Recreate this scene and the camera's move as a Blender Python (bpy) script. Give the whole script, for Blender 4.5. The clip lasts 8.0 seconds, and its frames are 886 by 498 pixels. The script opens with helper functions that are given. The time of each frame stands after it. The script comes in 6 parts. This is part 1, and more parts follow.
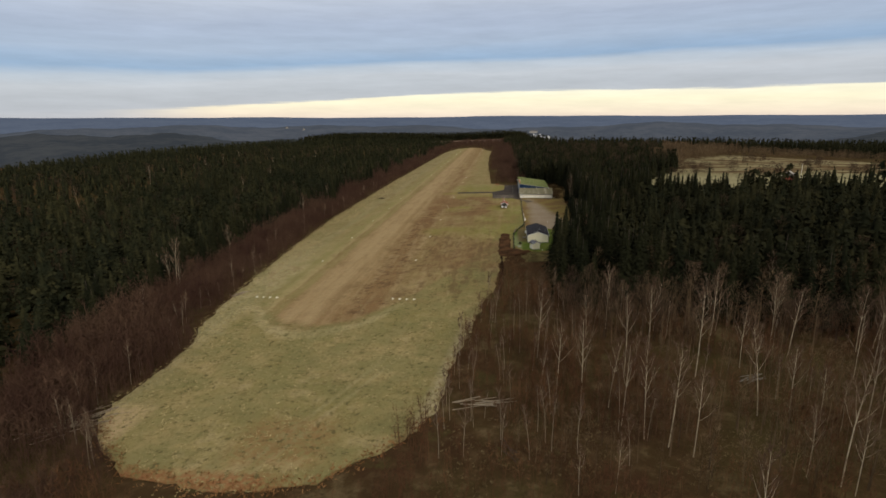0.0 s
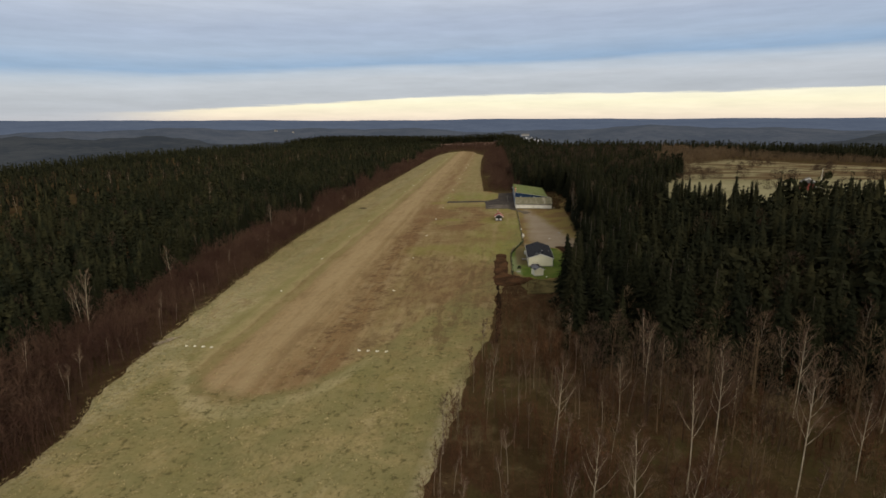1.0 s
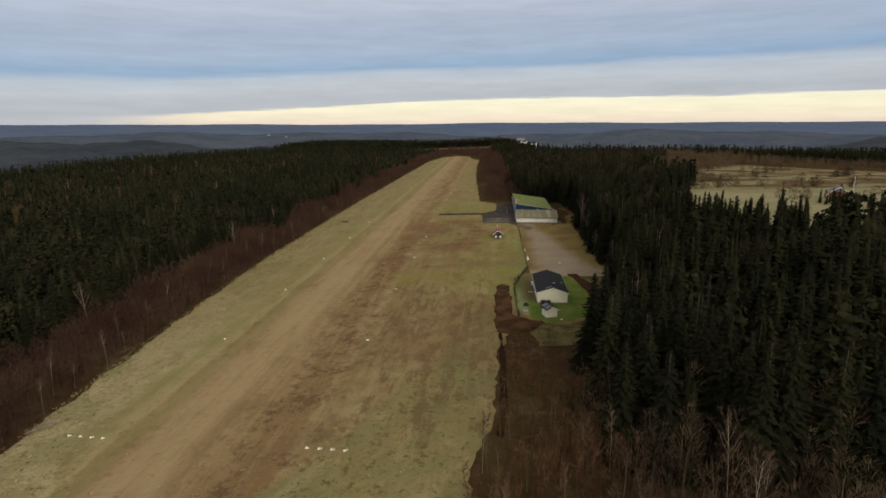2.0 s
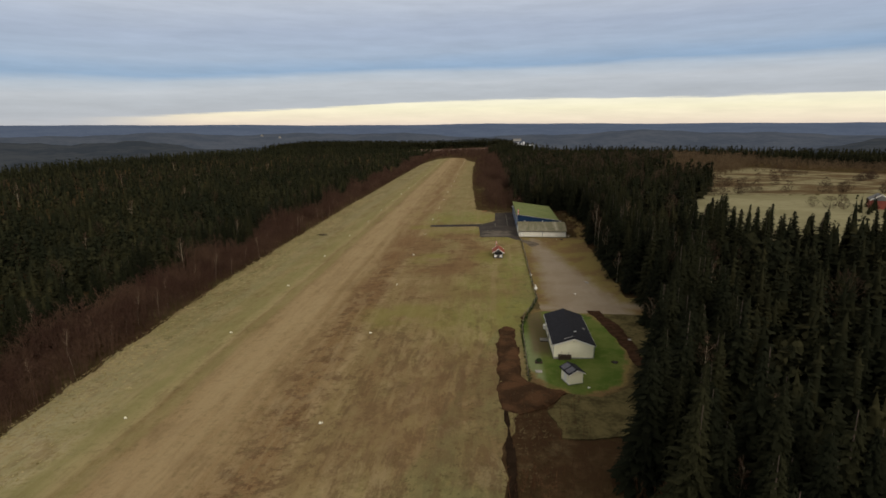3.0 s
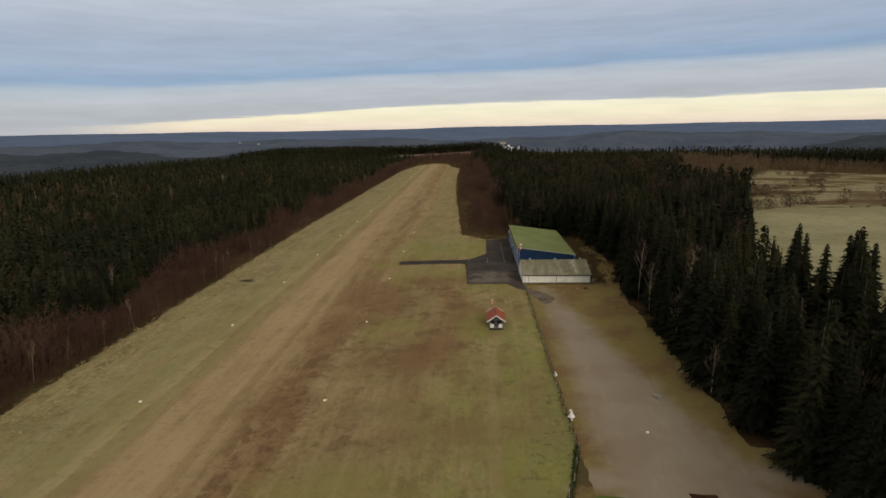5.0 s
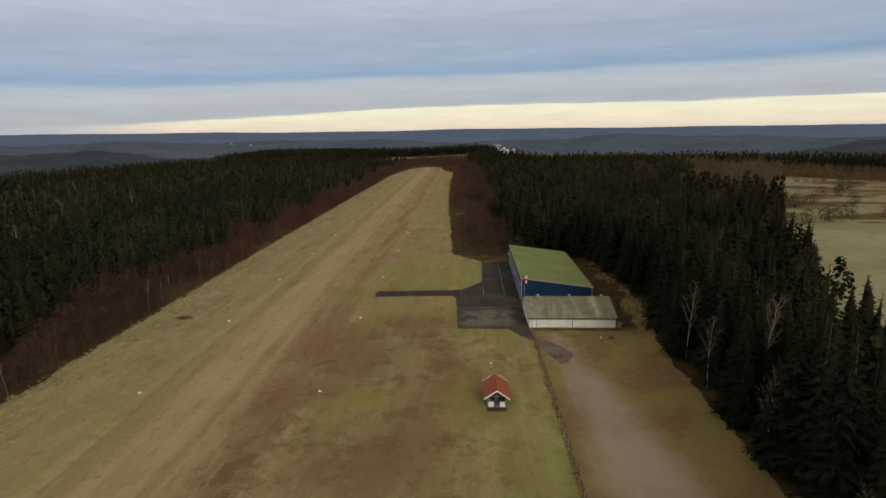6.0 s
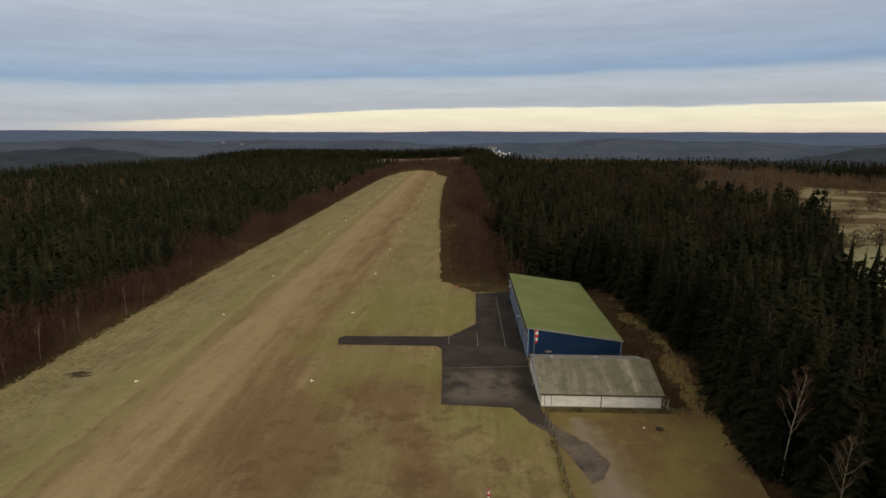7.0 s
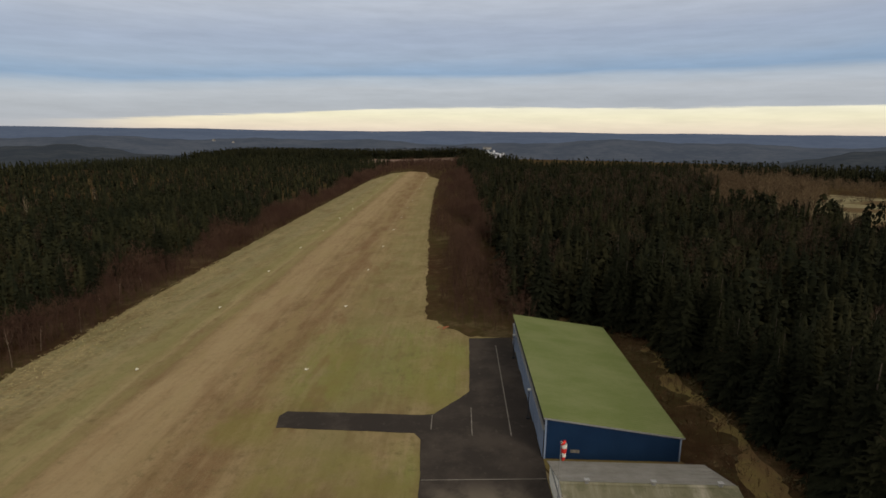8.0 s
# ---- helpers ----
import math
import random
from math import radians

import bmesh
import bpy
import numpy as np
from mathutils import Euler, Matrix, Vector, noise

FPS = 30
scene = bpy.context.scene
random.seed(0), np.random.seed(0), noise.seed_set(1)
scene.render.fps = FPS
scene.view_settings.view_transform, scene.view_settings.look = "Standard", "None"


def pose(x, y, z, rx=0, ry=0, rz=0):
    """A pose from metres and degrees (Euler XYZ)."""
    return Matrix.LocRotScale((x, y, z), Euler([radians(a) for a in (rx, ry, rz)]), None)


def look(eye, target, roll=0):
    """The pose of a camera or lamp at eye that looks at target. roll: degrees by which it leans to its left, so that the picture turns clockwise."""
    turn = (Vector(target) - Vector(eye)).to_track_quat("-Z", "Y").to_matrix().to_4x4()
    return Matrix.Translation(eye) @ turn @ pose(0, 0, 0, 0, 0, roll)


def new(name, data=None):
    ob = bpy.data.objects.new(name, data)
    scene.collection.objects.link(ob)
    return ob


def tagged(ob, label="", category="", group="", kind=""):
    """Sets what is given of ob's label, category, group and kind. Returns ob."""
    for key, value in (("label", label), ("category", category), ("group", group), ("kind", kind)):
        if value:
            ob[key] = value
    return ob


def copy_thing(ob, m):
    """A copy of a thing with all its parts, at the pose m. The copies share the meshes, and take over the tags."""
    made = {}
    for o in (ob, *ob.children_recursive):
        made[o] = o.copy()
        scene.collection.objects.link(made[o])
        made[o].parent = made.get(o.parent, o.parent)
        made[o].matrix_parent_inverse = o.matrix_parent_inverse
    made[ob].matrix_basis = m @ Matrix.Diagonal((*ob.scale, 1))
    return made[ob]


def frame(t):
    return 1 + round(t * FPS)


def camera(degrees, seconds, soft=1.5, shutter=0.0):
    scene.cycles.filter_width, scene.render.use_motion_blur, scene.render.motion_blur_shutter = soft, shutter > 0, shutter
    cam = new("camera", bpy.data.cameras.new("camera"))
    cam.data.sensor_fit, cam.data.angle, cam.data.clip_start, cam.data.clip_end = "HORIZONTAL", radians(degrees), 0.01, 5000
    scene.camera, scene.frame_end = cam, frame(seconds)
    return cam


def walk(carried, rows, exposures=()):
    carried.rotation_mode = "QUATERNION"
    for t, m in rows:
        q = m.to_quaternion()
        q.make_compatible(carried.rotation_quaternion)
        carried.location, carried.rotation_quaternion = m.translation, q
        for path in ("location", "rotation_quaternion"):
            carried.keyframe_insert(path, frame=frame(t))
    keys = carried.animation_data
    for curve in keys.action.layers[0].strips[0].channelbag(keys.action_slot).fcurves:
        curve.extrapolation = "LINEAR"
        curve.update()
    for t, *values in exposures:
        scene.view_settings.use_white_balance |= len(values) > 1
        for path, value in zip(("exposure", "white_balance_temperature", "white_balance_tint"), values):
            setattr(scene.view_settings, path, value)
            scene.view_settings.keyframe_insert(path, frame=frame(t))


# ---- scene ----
cam = camera(78.92, 8.0, soft=1.6)
PATH = [
    (0, (-0.791, 0.250, 41.856), (-1.038, 2.180, 41.394), -2.73),
    (0.5, (-1.615, 15.000, 41.344), (-1.848, 16.933, 40.886), -2.70),
    (1, (-2.237, 30.475, 41.209), (-2.454, 32.411, 40.756), -2.69),
    (1.5, (-3.129, 45.527, 40.952), (-3.335, 47.465, 40.504), -2.60),
    (2, (-3.676, 61.262, 40.862), (-3.876, 63.203, 40.422), -2.72),
    (3.5, (-5.234, 108.442, 40.180), (-5.405, 110.386, 39.742), -2.68),
    (4, (-5.615, 124.376, 40.056), (-5.768, 126.322, 39.619), -2.88),
    (4.5, (-5.884, 139.385, 39.676), (-6.029, 141.332, 39.244), -3.38),
    (6, (-5.471, 186.265, 39.143), (-5.586, 188.217, 38.722), -3.22),
    (6.5, (-5.380, 201.729, 39.029), (-5.482, 203.682, 38.609), -2.74),
    (7, (-4.944, 217.489, 38.874), (-5.036, 219.443, 38.459), -2.33),
    (7.5, (-4.402, 232.398, 38.823), (-4.486, 234.352, 38.408), -2.00),
    (8, (-4.416, 247.831, 38.875), (-4.485, 249.785, 38.458), -1.84),
]
# the strip falls gently to the west: the level frame turns about the line x = -5
FALL = 2.4
LEVEL = Matrix.Translation((-5, 0, 0)) @ Matrix.Rotation(radians(-FALL), 4, "Y") @ Matrix.Translation((5, 0, 0))
walk(cam, [(t, LEVEL @ look(eye, target, roll)) for t, eye, target, roll in PATH], exposures=((0.0, 0.15), (1.0, 0.11), (2.0, 0.06), (3.5, 0.0), (5, -0.02), (6, -0.05), (8, -0.07)))

from mathutils import geometry

# ---- world and sun ----


class Graph:
    """A small wrapper that writes node trees as expressions."""

    def __init__(self, tree):
        self.tree = tree
        tree.nodes.clear()

    def node(self, kind, **props):
        n = self.tree.nodes.new(kind)
        if "operation" in props:
            n.operation = props["operation"]
        if "clamp" in props:
            n.use_clamp = props["clamp"]
        if "ease" in props:
            n.interpolation_type = props["ease"]
        if "data" in props:
            n.data_type = props["data"]
        return n

    def put(self, socket, value):
        if isinstance(value, bpy.types.NodeSocket):
            self.tree.links.new(value, socket)
        elif isinstance(value, (tuple, list)) and len(value) == 3 and len(socket.default_value) == 4:
            socket.default_value = (*value, 1)
        else:
            socket.default_value = value

    def math(self, op, a, b=0.0, clamp=False):
        n = self.node("ShaderNodeMath", operation=op, clamp=clamp)
        self.put(n.inputs[0], a)
        self.put(n.inputs[1], b)
        return n.outputs[0]

    def add(self, a, b):
        return self.math("ADD", a, b)

    def mul(self, a, b):
        return self.math("MULTIPLY", a, b)

    def sub(self, a, b):
        return self.math("SUBTRACT", a, b)

    def step(self, value, low, high):
        n = self.node("ShaderNodeMapRange", ease="SMOOTHSTEP")
        self.put(n.inputs[0], value)
        n.inputs[1].default_value, n.inputs[2].default_value = low, high
        return n.outputs[0]

    def band(self, value, middle, half, soft):
        away = self.math("ABSOLUTE", self.sub(value, middle))
        return self.sub(1.0, self.step(away, half, half + soft))

    def split(self, vector):
        n = self.node("ShaderNodeSeparateXYZ")
        self.put(n.inputs[0], vector)
        return n.outputs

    def join(self, x, y, z):
        n = self.node("ShaderNodeCombineXYZ")
        for socket, value in zip(n.inputs, (x, y, z)):
            self.put(socket, value)
        return n.outputs[0]

    def scaled(self, vector, by):
        n = self.node("ShaderNodeVectorMath", operation="MULTIPLY")
        self.put(n.inputs[0], vector)
        n.inputs[1].default_value = by
        return n.outputs[0]

    def noise(self, vector, scale, detail=4.0, rough=0.55):
        n = self.node("ShaderNodeTexNoise")
        self.put(n.inputs["Vector"], vector)
        n.inputs["Scale"].default_value = scale
        n.inputs["Detail"].default_value = detail
        n.inputs["Roughness"].default_value = rough
        return n.outputs[0]

    def mix(self, fac, a, b):
        n = self.node("ShaderNodeMix", data="RGBA")
        self.put(n.inputs[0], fac)
        self.put(n.inputs[6], a)
        self.put(n.inputs[7], b)
        return n.outputs[2]

    def ramp(self, fac, stops):
        n = self.node("ShaderNodeValToRGB")
        self.put(n.inputs[0], fac)
        el = n.color_ramp.elements
        while len(el) < len(stops):
            el.new(0.5)
        for e, (at, col) in zip(el, stops):
            e.position, e.color = at, (*col, 1)
        return n.outputs[0]

    def bump(self, height, strength, distance):
        n = self.node("ShaderNodeBump")
        n.inputs["Strength"].default_value = strength
        n.inputs["Distance"].default_value = distance
        self.put(n.inputs["Height"], height)
        return n.outputs[0]

    def surface(self, colour, rough=0.8, metal=0.0, normal=None, spec=0.3):
        b = self.node("ShaderNodeBsdfPrincipled")
        self.put(b.inputs["Base Color"], colour)
        self.put(b.inputs["Roughness"], rough)
        self.put(b.inputs["Metallic"], metal)
        b.inputs["Specular IOR Level"].default_value = spec
        if normal is not None:
            self.put(b.inputs["Normal"], normal)
        out = self.node("ShaderNodeOutputMaterial")
        self.tree.links.new(b.outputs[0], out.inputs[0])
        return b


SUN_HEIGHT, SUN_TURN = radians(28), radians(150)

world = bpy.data.worlds.new("overcast_dawn")
scene.world = world
world.use_nodes = True
g = Graph(world.node_tree)
way = g.node("ShaderNodeTexCoord").outputs["Generated"]
wx, wy, wz = g.split(way)
lift = g.mul(g.math("ARCSINE", wz), 57.2958)
turn = g.mul(g.math("ARCTAN2", wx, wy), 57.2958)
cloud_place = g.join(g.mul(turn, 0.05), g.mul(lift, 0.42), 0.0)
soft_noise = g.noise(cloud_place, 1.0, 6.0, 0.6)
long_noise = g.noise(g.join(g.mul(turn, 0.018), g.mul(lift, 0.2), 3.0), 1.0, 3.0, 0.5)
west_haze = g.sub(1.0, g.step(turn, -38.0, -8.0))
bands = g.sub(lift, g.mul(turn, 0.012))
bands = g.add(bands, g.mul(g.sub(long_noise, 0.5), 2.6))
bands = g.add(bands, g.mul(g.sub(soft_noise, 0.5), 0.9))
bands = g.add(bands, g.mul(west_haze, 0.9))
clouds = g.ramp(g.math("DIVIDE", bands, 30.0), [
    (0.000, (0.66, 0.60, 0.58)), (0.030, (0.56, 0.55, 0.57)), (0.075, (0.47, 0.50, 0.55)), (0.105, (0.46, 0.49, 0.54)),
    (0.145, (0.52, 0.55, 0.60)), (0.178, (0.47, 0.53, 0.61)), (0.198, (0.28, 0.40, 0.57)), (0.215, (0.31, 0.42, 0.58)), (0.25, (0.38, 0.46, 0.59)),
    (0.32, (0.40, 0.46, 0.58)), (0.40, (0.52, 0.56, 0.64)), (0.48, (0.46, 0.51, 0.60)), (1.0, (0.66, 0.61, 0.54))])
# the bright clear gap below the cloud sheet, with its sharp upper rim
rim_lift = g.add(0.9, g.mul(g.step(turn, -42.0, 2.0), 1.75))
wisps = g.noise(g.join(g.mul(turn, 0.10), g.mul(lift, 2.2), 5.0), 1.0, 5.0, 0.6)
over = g.add(g.sub(lift, rim_lift), g.mul(g.sub(wisps, 0.5), 0.9))
gap = g.sub(1.0, g.step(over, -0.16, 0.10))
gap = g.mul(gap, g.step(turn, -40.0, -27.0))
glow = g.ramp(g.math("DIVIDE", lift, 5.0), [(0.0, (0.80, 0.66, 0.56)), (0.12, (0.93, 0.80, 0.62)), (0.36, (0.98, 0.91, 0.66)), (0.66, (0.99, 0.95, 0.77))])
clouds = g.mix(gap, clouds, glow)
mottle = g.add(0.80, g.mul(g.noise(cloud_place, 2.6, 7.0, 0.65), 0.40))
tone = g.node("ShaderNodeVectorMath", operation="SCALE")
g.put(tone.inputs[0], clouds)
g.put(tone.inputs[3], mottle)
sky = g.node("ShaderNodeTexSky")
sky.sky_type, sky.sun_disc, sky.sun_elevation, sky.sun_rotation = "NISHITA", False, SUN_HEIGHT, SUN_TURN
clear = g.node("ShaderNodeBackground")
g.put(clear.inputs[0], sky.outputs[0])
clear.inputs[1].default_value = 0.08
cover = g.node("ShaderNodeBackground")
g.put(cover.inputs[0], tone.outputs[0])
cover.inputs[1].default_value = 1.0
both = g.node("ShaderNodeMixShader")
both.inputs[0].default_value = 0.9
g.tree.links.new(clear.outputs[0], both.inputs[1])
g.tree.links.new(cover.outputs[0], both.inputs[2])
g.tree.links.new(both.outputs[0], g.node("ShaderNodeOutputWorld").inputs[0])

sun = new("sun", bpy.data.lights.new("sun", "SUN"))
sun.data.energy, sun.data.angle, sun.data.color = 1.65, radians(25), (1.0, 0.90, 0.76)
sun.matrix_world = look((0, 0, 300), (300 * -math.sin(SUN_TURN) * math.cos(SUN_HEIGHT), 300 * -math.cos(SUN_TURN) * math.cos(SUN_HEIGHT), 300 - 300 * math.sin(SUN_HEIGHT)))

# ---- materials ----


def material(name):
    m = bpy.data.materials.new(name)
    m.use_nodes = True
    return m, Graph(m.node_tree)


def place(g):
    return g.node("ShaderNodeNewGeometry").outputs["Position"]


def local(g):
    return g.node("ShaderNodeTexCoord").outputs["Object"]


def plain(name, low, high, scale=3.0, rough=0.7, metal=0.0, bump=0.0, fine=12.0, spec=0.3, stretch=(1, 1, 1)):
    """Paint, wood, metal or stone whose colour drifts between two tones, with fine grain."""
    m, g = material(name)
    p = g.scaled(local(g), stretch)
    big = g.noise(p, scale, 5.0, 0.6)
    small = g.noise(p, scale * fine, 3.0, 0.6)
    fac = g.add(g.mul(big, 0.75), g.mul(small, 0.25))
    col = g.mix(g.step(fac, 0.3, 0.7), low, high)
    g.surface(col, g.add(rough - 0.08, g.mul(small, 0.16)), metal, g.bump(small, bump, 0.02) if bump else None, spec)
    return m


def foliage(name, dark, mid, light, rough=0.75, reach=0.06, by_object=False, spread=0.4):
    m, g = material(name)
    p = place(g)
    if by_object:
        tree = g.node("ShaderNodeObjectInfo").outputs["Random"]
    else:
        tree = g.add(g.mul(g.noise(p, reach, 2.0, 0.5), 0.55), g.mul(g.noise(p, 0.27, 1.0, 0.5), 0.45))
    leaf = g.node("ShaderNodeNewGeometry").outputs["Random Per Island"]
    col = g.mix(g.step(tree, 0.40, 0.66), mid, light) if not by_object else g.mix(g.math("POWER", tree, 2.0), mid, light)
    col = g.mix(g.mul(leaf, spread), col, dark)
    g.surface(col, 1.0, 0.0, None, 0.02)
    return m


MAT_SPRUCE = foliage("spruce_needles", (0.006, 0.007, 0.004), (0.014, 0.016, 0.009), (0.029, 0.029, 0.014), by_object=True)
MAT_WOOD_FAR = foliage("conifer_wood", (0.007, 0.008, 0.004), (0.014, 0.016, 0.009), (0.034, 0.032, 0.015), reach=0.05)
MAT_WOOD_WEST = foliage("mixed_conifer_wood", (0.009, 0.010, 0.006), (0.017, 0.020, 0.011), (0.044, 0.042, 0.019), reach=0.03)
MAT_LEAFLESS = foliage("leafless_crowns", (0.026, 0.017, 0.012), (0.056, 0.036, 0.025), (0.094, 0.066, 0.043), reach=0.07)
MAT_BRACKEN = foliage("dead_bracken", (0.055, 0.038, 0.018), (0.115, 0.085, 0.042), (0.19, 0.15, 0.08), reach=0.2)
MAT_BARK = plain("spruce_bark", (0.05, 0.038, 0.028), (0.10, 0.075, 0.055), 2.0, 0.9, bump=0.4)
MAT_BIRCH = plain("birch_bark", (0.20, 0.155, 0.10), (0.50, 0.43, 0.31), 1.2, 0.8, stretch=(1, 1, 0.5))
MAT_TWIG = foliage("bare_twigs", (0.046, 0.030, 0.021), (0.108, 0.068, 0.046), (0.18, 0.126, 0.084), 0.85, by_object=True)
MAT_BRUSH = foliage("bare_brush", (0.042, 0.021, 0.012), (0.094, 0.046, 0.025), (0.148, 0.084, 0.042), 0.85, reach=0.09, spread=0.6)
MAT_BRUSH_WEST = foliage("mixed_bare_brush", (0.032, 0.019, 0.014), (0.068, 0.037, 0.027), (0.112, 0.069, 0.045), 0.85, reach=0.07, spread=0.5)
MAT_BRUSH_PALE = foliage("bare_grove", (0.045, 0.030, 0.018), (0.10, 0.068, 0.040), (0.165, 0.120, 0.070), 0.85, reach=0.04)
MAT_DRY = foliage("dry_grass", (0.20, 0.165, 0.075), (0.34, 0.285, 0.14), (0.48, 0.40, 0.21), 0.9, reach=0.15)

# forest floor
MAT_FLOOR, g = material("forest_floor")
p = place(g)
n1, n2, n3 = g.noise(p, 0.035, 5.0, 0.6), g.noise(p, 0.4, 5.0, 0.65), g.noise(p, 2.6, 4.0, 0.65)
col = g.mix(g.step(n1, 0.4, 0.62), (0.052, 0.030, 0.016), (0.062, 0.050, 0.020))
col = g.mix(g.step(n2, 0.45, 0.7), col, (0.088, 0.058, 0.030))
litter = g.noise(p, 0.07, 6.0, 0.7)
col = g.mix(g.mul(g.step(litter, 0.55, 0.64), 0.5), col, (0.150, 0.112, 0.062))
col = g.mix(g.mul(g.sub(1.0, g.step(litter, 0.36, 0.45)), 0.6), col, (0.070, 0.064, 0.024))
col = g.mix(g.mul(g.step(n3, 0.5, 0.75), 0.6), col, (0.030, 0.020, 0.013))
g.surface(col, 0.95, 0.0, g.bump(n3, 0.7, 0.25), 0.0)

# the airfield's grass: runway wear, wheel tracks, greener margins
MAT_FIELD, g = material("airfield_grass")
p = place(g)
px, py, pz = g.split(p)
along = g.join(px, g.mul(py, 0.12), 0.0)
streak = g.noise(along, 0.35, 5.0, 0.6)
fine_streak = g.noise(along, 1.6, 4.0, 0.6)
patch = g.noise(p, 0.05, 5.0, 0.6)
patch2 = g.noise(g.scaled(p, (1, 1, 1)), 0.16, 5.0, 0.62)
tuft = g.noise(p, 1.4, 5.0, 0.7)
grit = g.noise(p, 6.0, 3.0, 0.7)
axis = g.add(px, g.add(44.4, g.mul(g.sub(py, 125.0), 0.0095)))
axis = g.add(axis, g.mul(g.sub(patch, 0.5), 2.4))
axis = g.add(axis, g.mul(g.sub(g.noise(along, 0.12, 3.0, 0.5), 0.5), 2.2))
# rounded southern end of the worn strip
arc = g.sub(py, g.add(104.0, g.mul(g.mul(axis, axis), 0.055)))
arc = g.add(arc, g.mul(g.sub(patch2, 0.5), 5.0))
north = g.step(arc, 0.0, 4.0)
col = g.mix(g.step(patch, 0.38, 0.62), (0.300, 0.240, 0.112), (0.220, 0.186, 0.074))
rim = g.mul(g.band(arc, -3.0, 1.2, 2.5), g.band(axis, 0.0, 15.0, 5.0))
col = g.mix(g.mul(g.step(g.noise(p, 0.3, 6.0, 0.7), 0.5, 0.66), 0.5), col, (0.345, 0.285, 0.145))
lea = g.noise(g.scaled(p, (1, 1.6, 1)), 0.09, 5.0, 0.65)
col = g.mix(g.mul(g.step(lea, 0.5, 0.66), 0.55), col, (0.150, 0.145, 0.058))
col = g.mix(g.mul(rim, 0.9), col, (0.365, 0.310, 0.165))
ring = g.mul(g.band(arc, 0.2, 0.6, 1.2), g.band(axis, 0.0, 12.0, 5.0))
col = g.mix(g.mul(ring, 0.6), col, (0.205, 0.165, 0.075))
for off, slope in ((3.0, 0.35), (5.2, 0.35)):
    trace = g.band(g.sub(g.add(px, 24.0 + off), g.mul(g.sub(py, 74.0), slope)), 0.0, 0.15, 0.55)
    col = g.mix(g.mul(g.mul(trace, g.sub(1.0, g.step(py, 84.0, 96.0))), 0.45), col, (0.36, 0.31, 0.17))
strip = g.mul(g.band(axis, 1.5, 9.0, 9.5), north)
col = g.mix(g.mul(strip, g.sub(0.88, g.mul(g.step(py, 140.0, 230.0), 0.30))), col, (0.262, 0.182, 0.093))
strip_wide = g.mul(g.mul(g.band(axis, 6.0, 20.0, 16.0), north), g.step(py, 125.0, 215.0))
col = g.mix(g.mul(strip_wide, g.sub(0.80, g.mul(g.step(py, 285.0, 350.0), 0.42))), col, (0.246, 0.178, 0.092))
heel = g.mul(g.band(arc, 7.0, 3.0, 8.0), g.band(axis, 2.0, 9.0, 6.0))
col = g.mix(g.mul(heel, 0.6), col, (0.180, 0.108, 0.052))
open_north = g.step(py, 112.0, 135.0)
east = g.mul(g.step(axis, 10.0, 16.0), g.mul(open_north, g.sub(1.0, g.step(py, 322.0, 380.0))))
col = g.mix(g.mul(east, g.mul(g.step(g.add(patch2, g.mul(g.sub(streak, 0.5), 0.6)), 0.36, 0.62), g.sub(0.72, g.mul(g.step(py, 185.0, 205.0), 0.30)))), col, (0.206, 0.138, 0.068))
col = g.mix(g.mul(g.mul(g.step(lea, 0.52, 0.68), open_north), 0.5), col, (0.205, 0.150, 0.068))
for middle, half, soft, amount, tone in ((-18.0, 1.4, 2.6, 0.55, (0.240, 0.220, 0.098)), (-14.6, 0.7, 1.2, 0.62, (0.350, 0.292, 0.152)), (-24.5, 0.6, 2.4, 0.45, (0.300, 0.258, 0.150)),
                                         (-12.2, 0.6, 0.9, 0.55, (0.205, 0.152, 0.072)), (-9.6, 0.5, 1.0, 0.40, (0.212, 0.146, 0.072)),
                                         (-4.5, 3.0, 3.0, 0.66, (0.335, 0.243, 0.130)), (2.6, 0.5, 1.2, 0.5, (0.345, 0.255, 0.140)), (0.4, 0.4, 1.0, 0.45, (0.225, 0.146, 0.072)),
                                         (9.0, 1.6, 3.0, 0.72, (0.172, 0.100, 0.047)), (13.4, 0.4, 0.9, 0.5, (0.325, 0.248, 0.132)),
                                         (4.0, 0.4, 1.6, 0.4, (0.220, 0.140, 0.068)), (6.4, 0.3, 1.4, 0.4, (0.290, 0.205, 0.110)),
                                         (15.5, 0.8, 2.0, 0.35, (0.225, 0.180, 0.080)), (22.0, 0.4, 1.4, 0.35, (0.230, 0.180, 0.090)), (25.5, 0.4, 1.4, 0.35, (0.215, 0.165, 0.080))):
    col = g.mix(g.mul(g.mul(g.band(axis, middle, half, soft), north), g.mul(amount, g.add(0.35, g.mul(streak, 1.2)))), col, tone)
scar = g.noise(p, 0.26, 7.0, 0.76)
worn = g.mul(g.mul(g.step(scar, 0.52, 0.57), g.band(axis, 9.4, 2.6, 3.4)), g.mul(north, g.sub(1.0, g.step(py, 240.0, 275.0))))
col = g.mix(g.mul(worn, 0.85), col, (0.088, 0.046, 0.024))
damp = g.mul(g.band(px, -9.5, 3.0, 4.0), g.band(py, 158.0, 16.0, 14.0))
col = g.mix(g.mul(damp, g.mul(g.step(g.noise(along, 0.5, 6.0, 0.7), 0.38, 0.6), 0.8)), col, (0.098, 0.072, 0.042))
sod = g.mul(g.step(g.noise(p, 0.09, 6.0, 0.7), 0.55, 0.66), east)
col = g.mix(g.mul(sod, 0.75), col, (0.090, 0.056, 0.028))
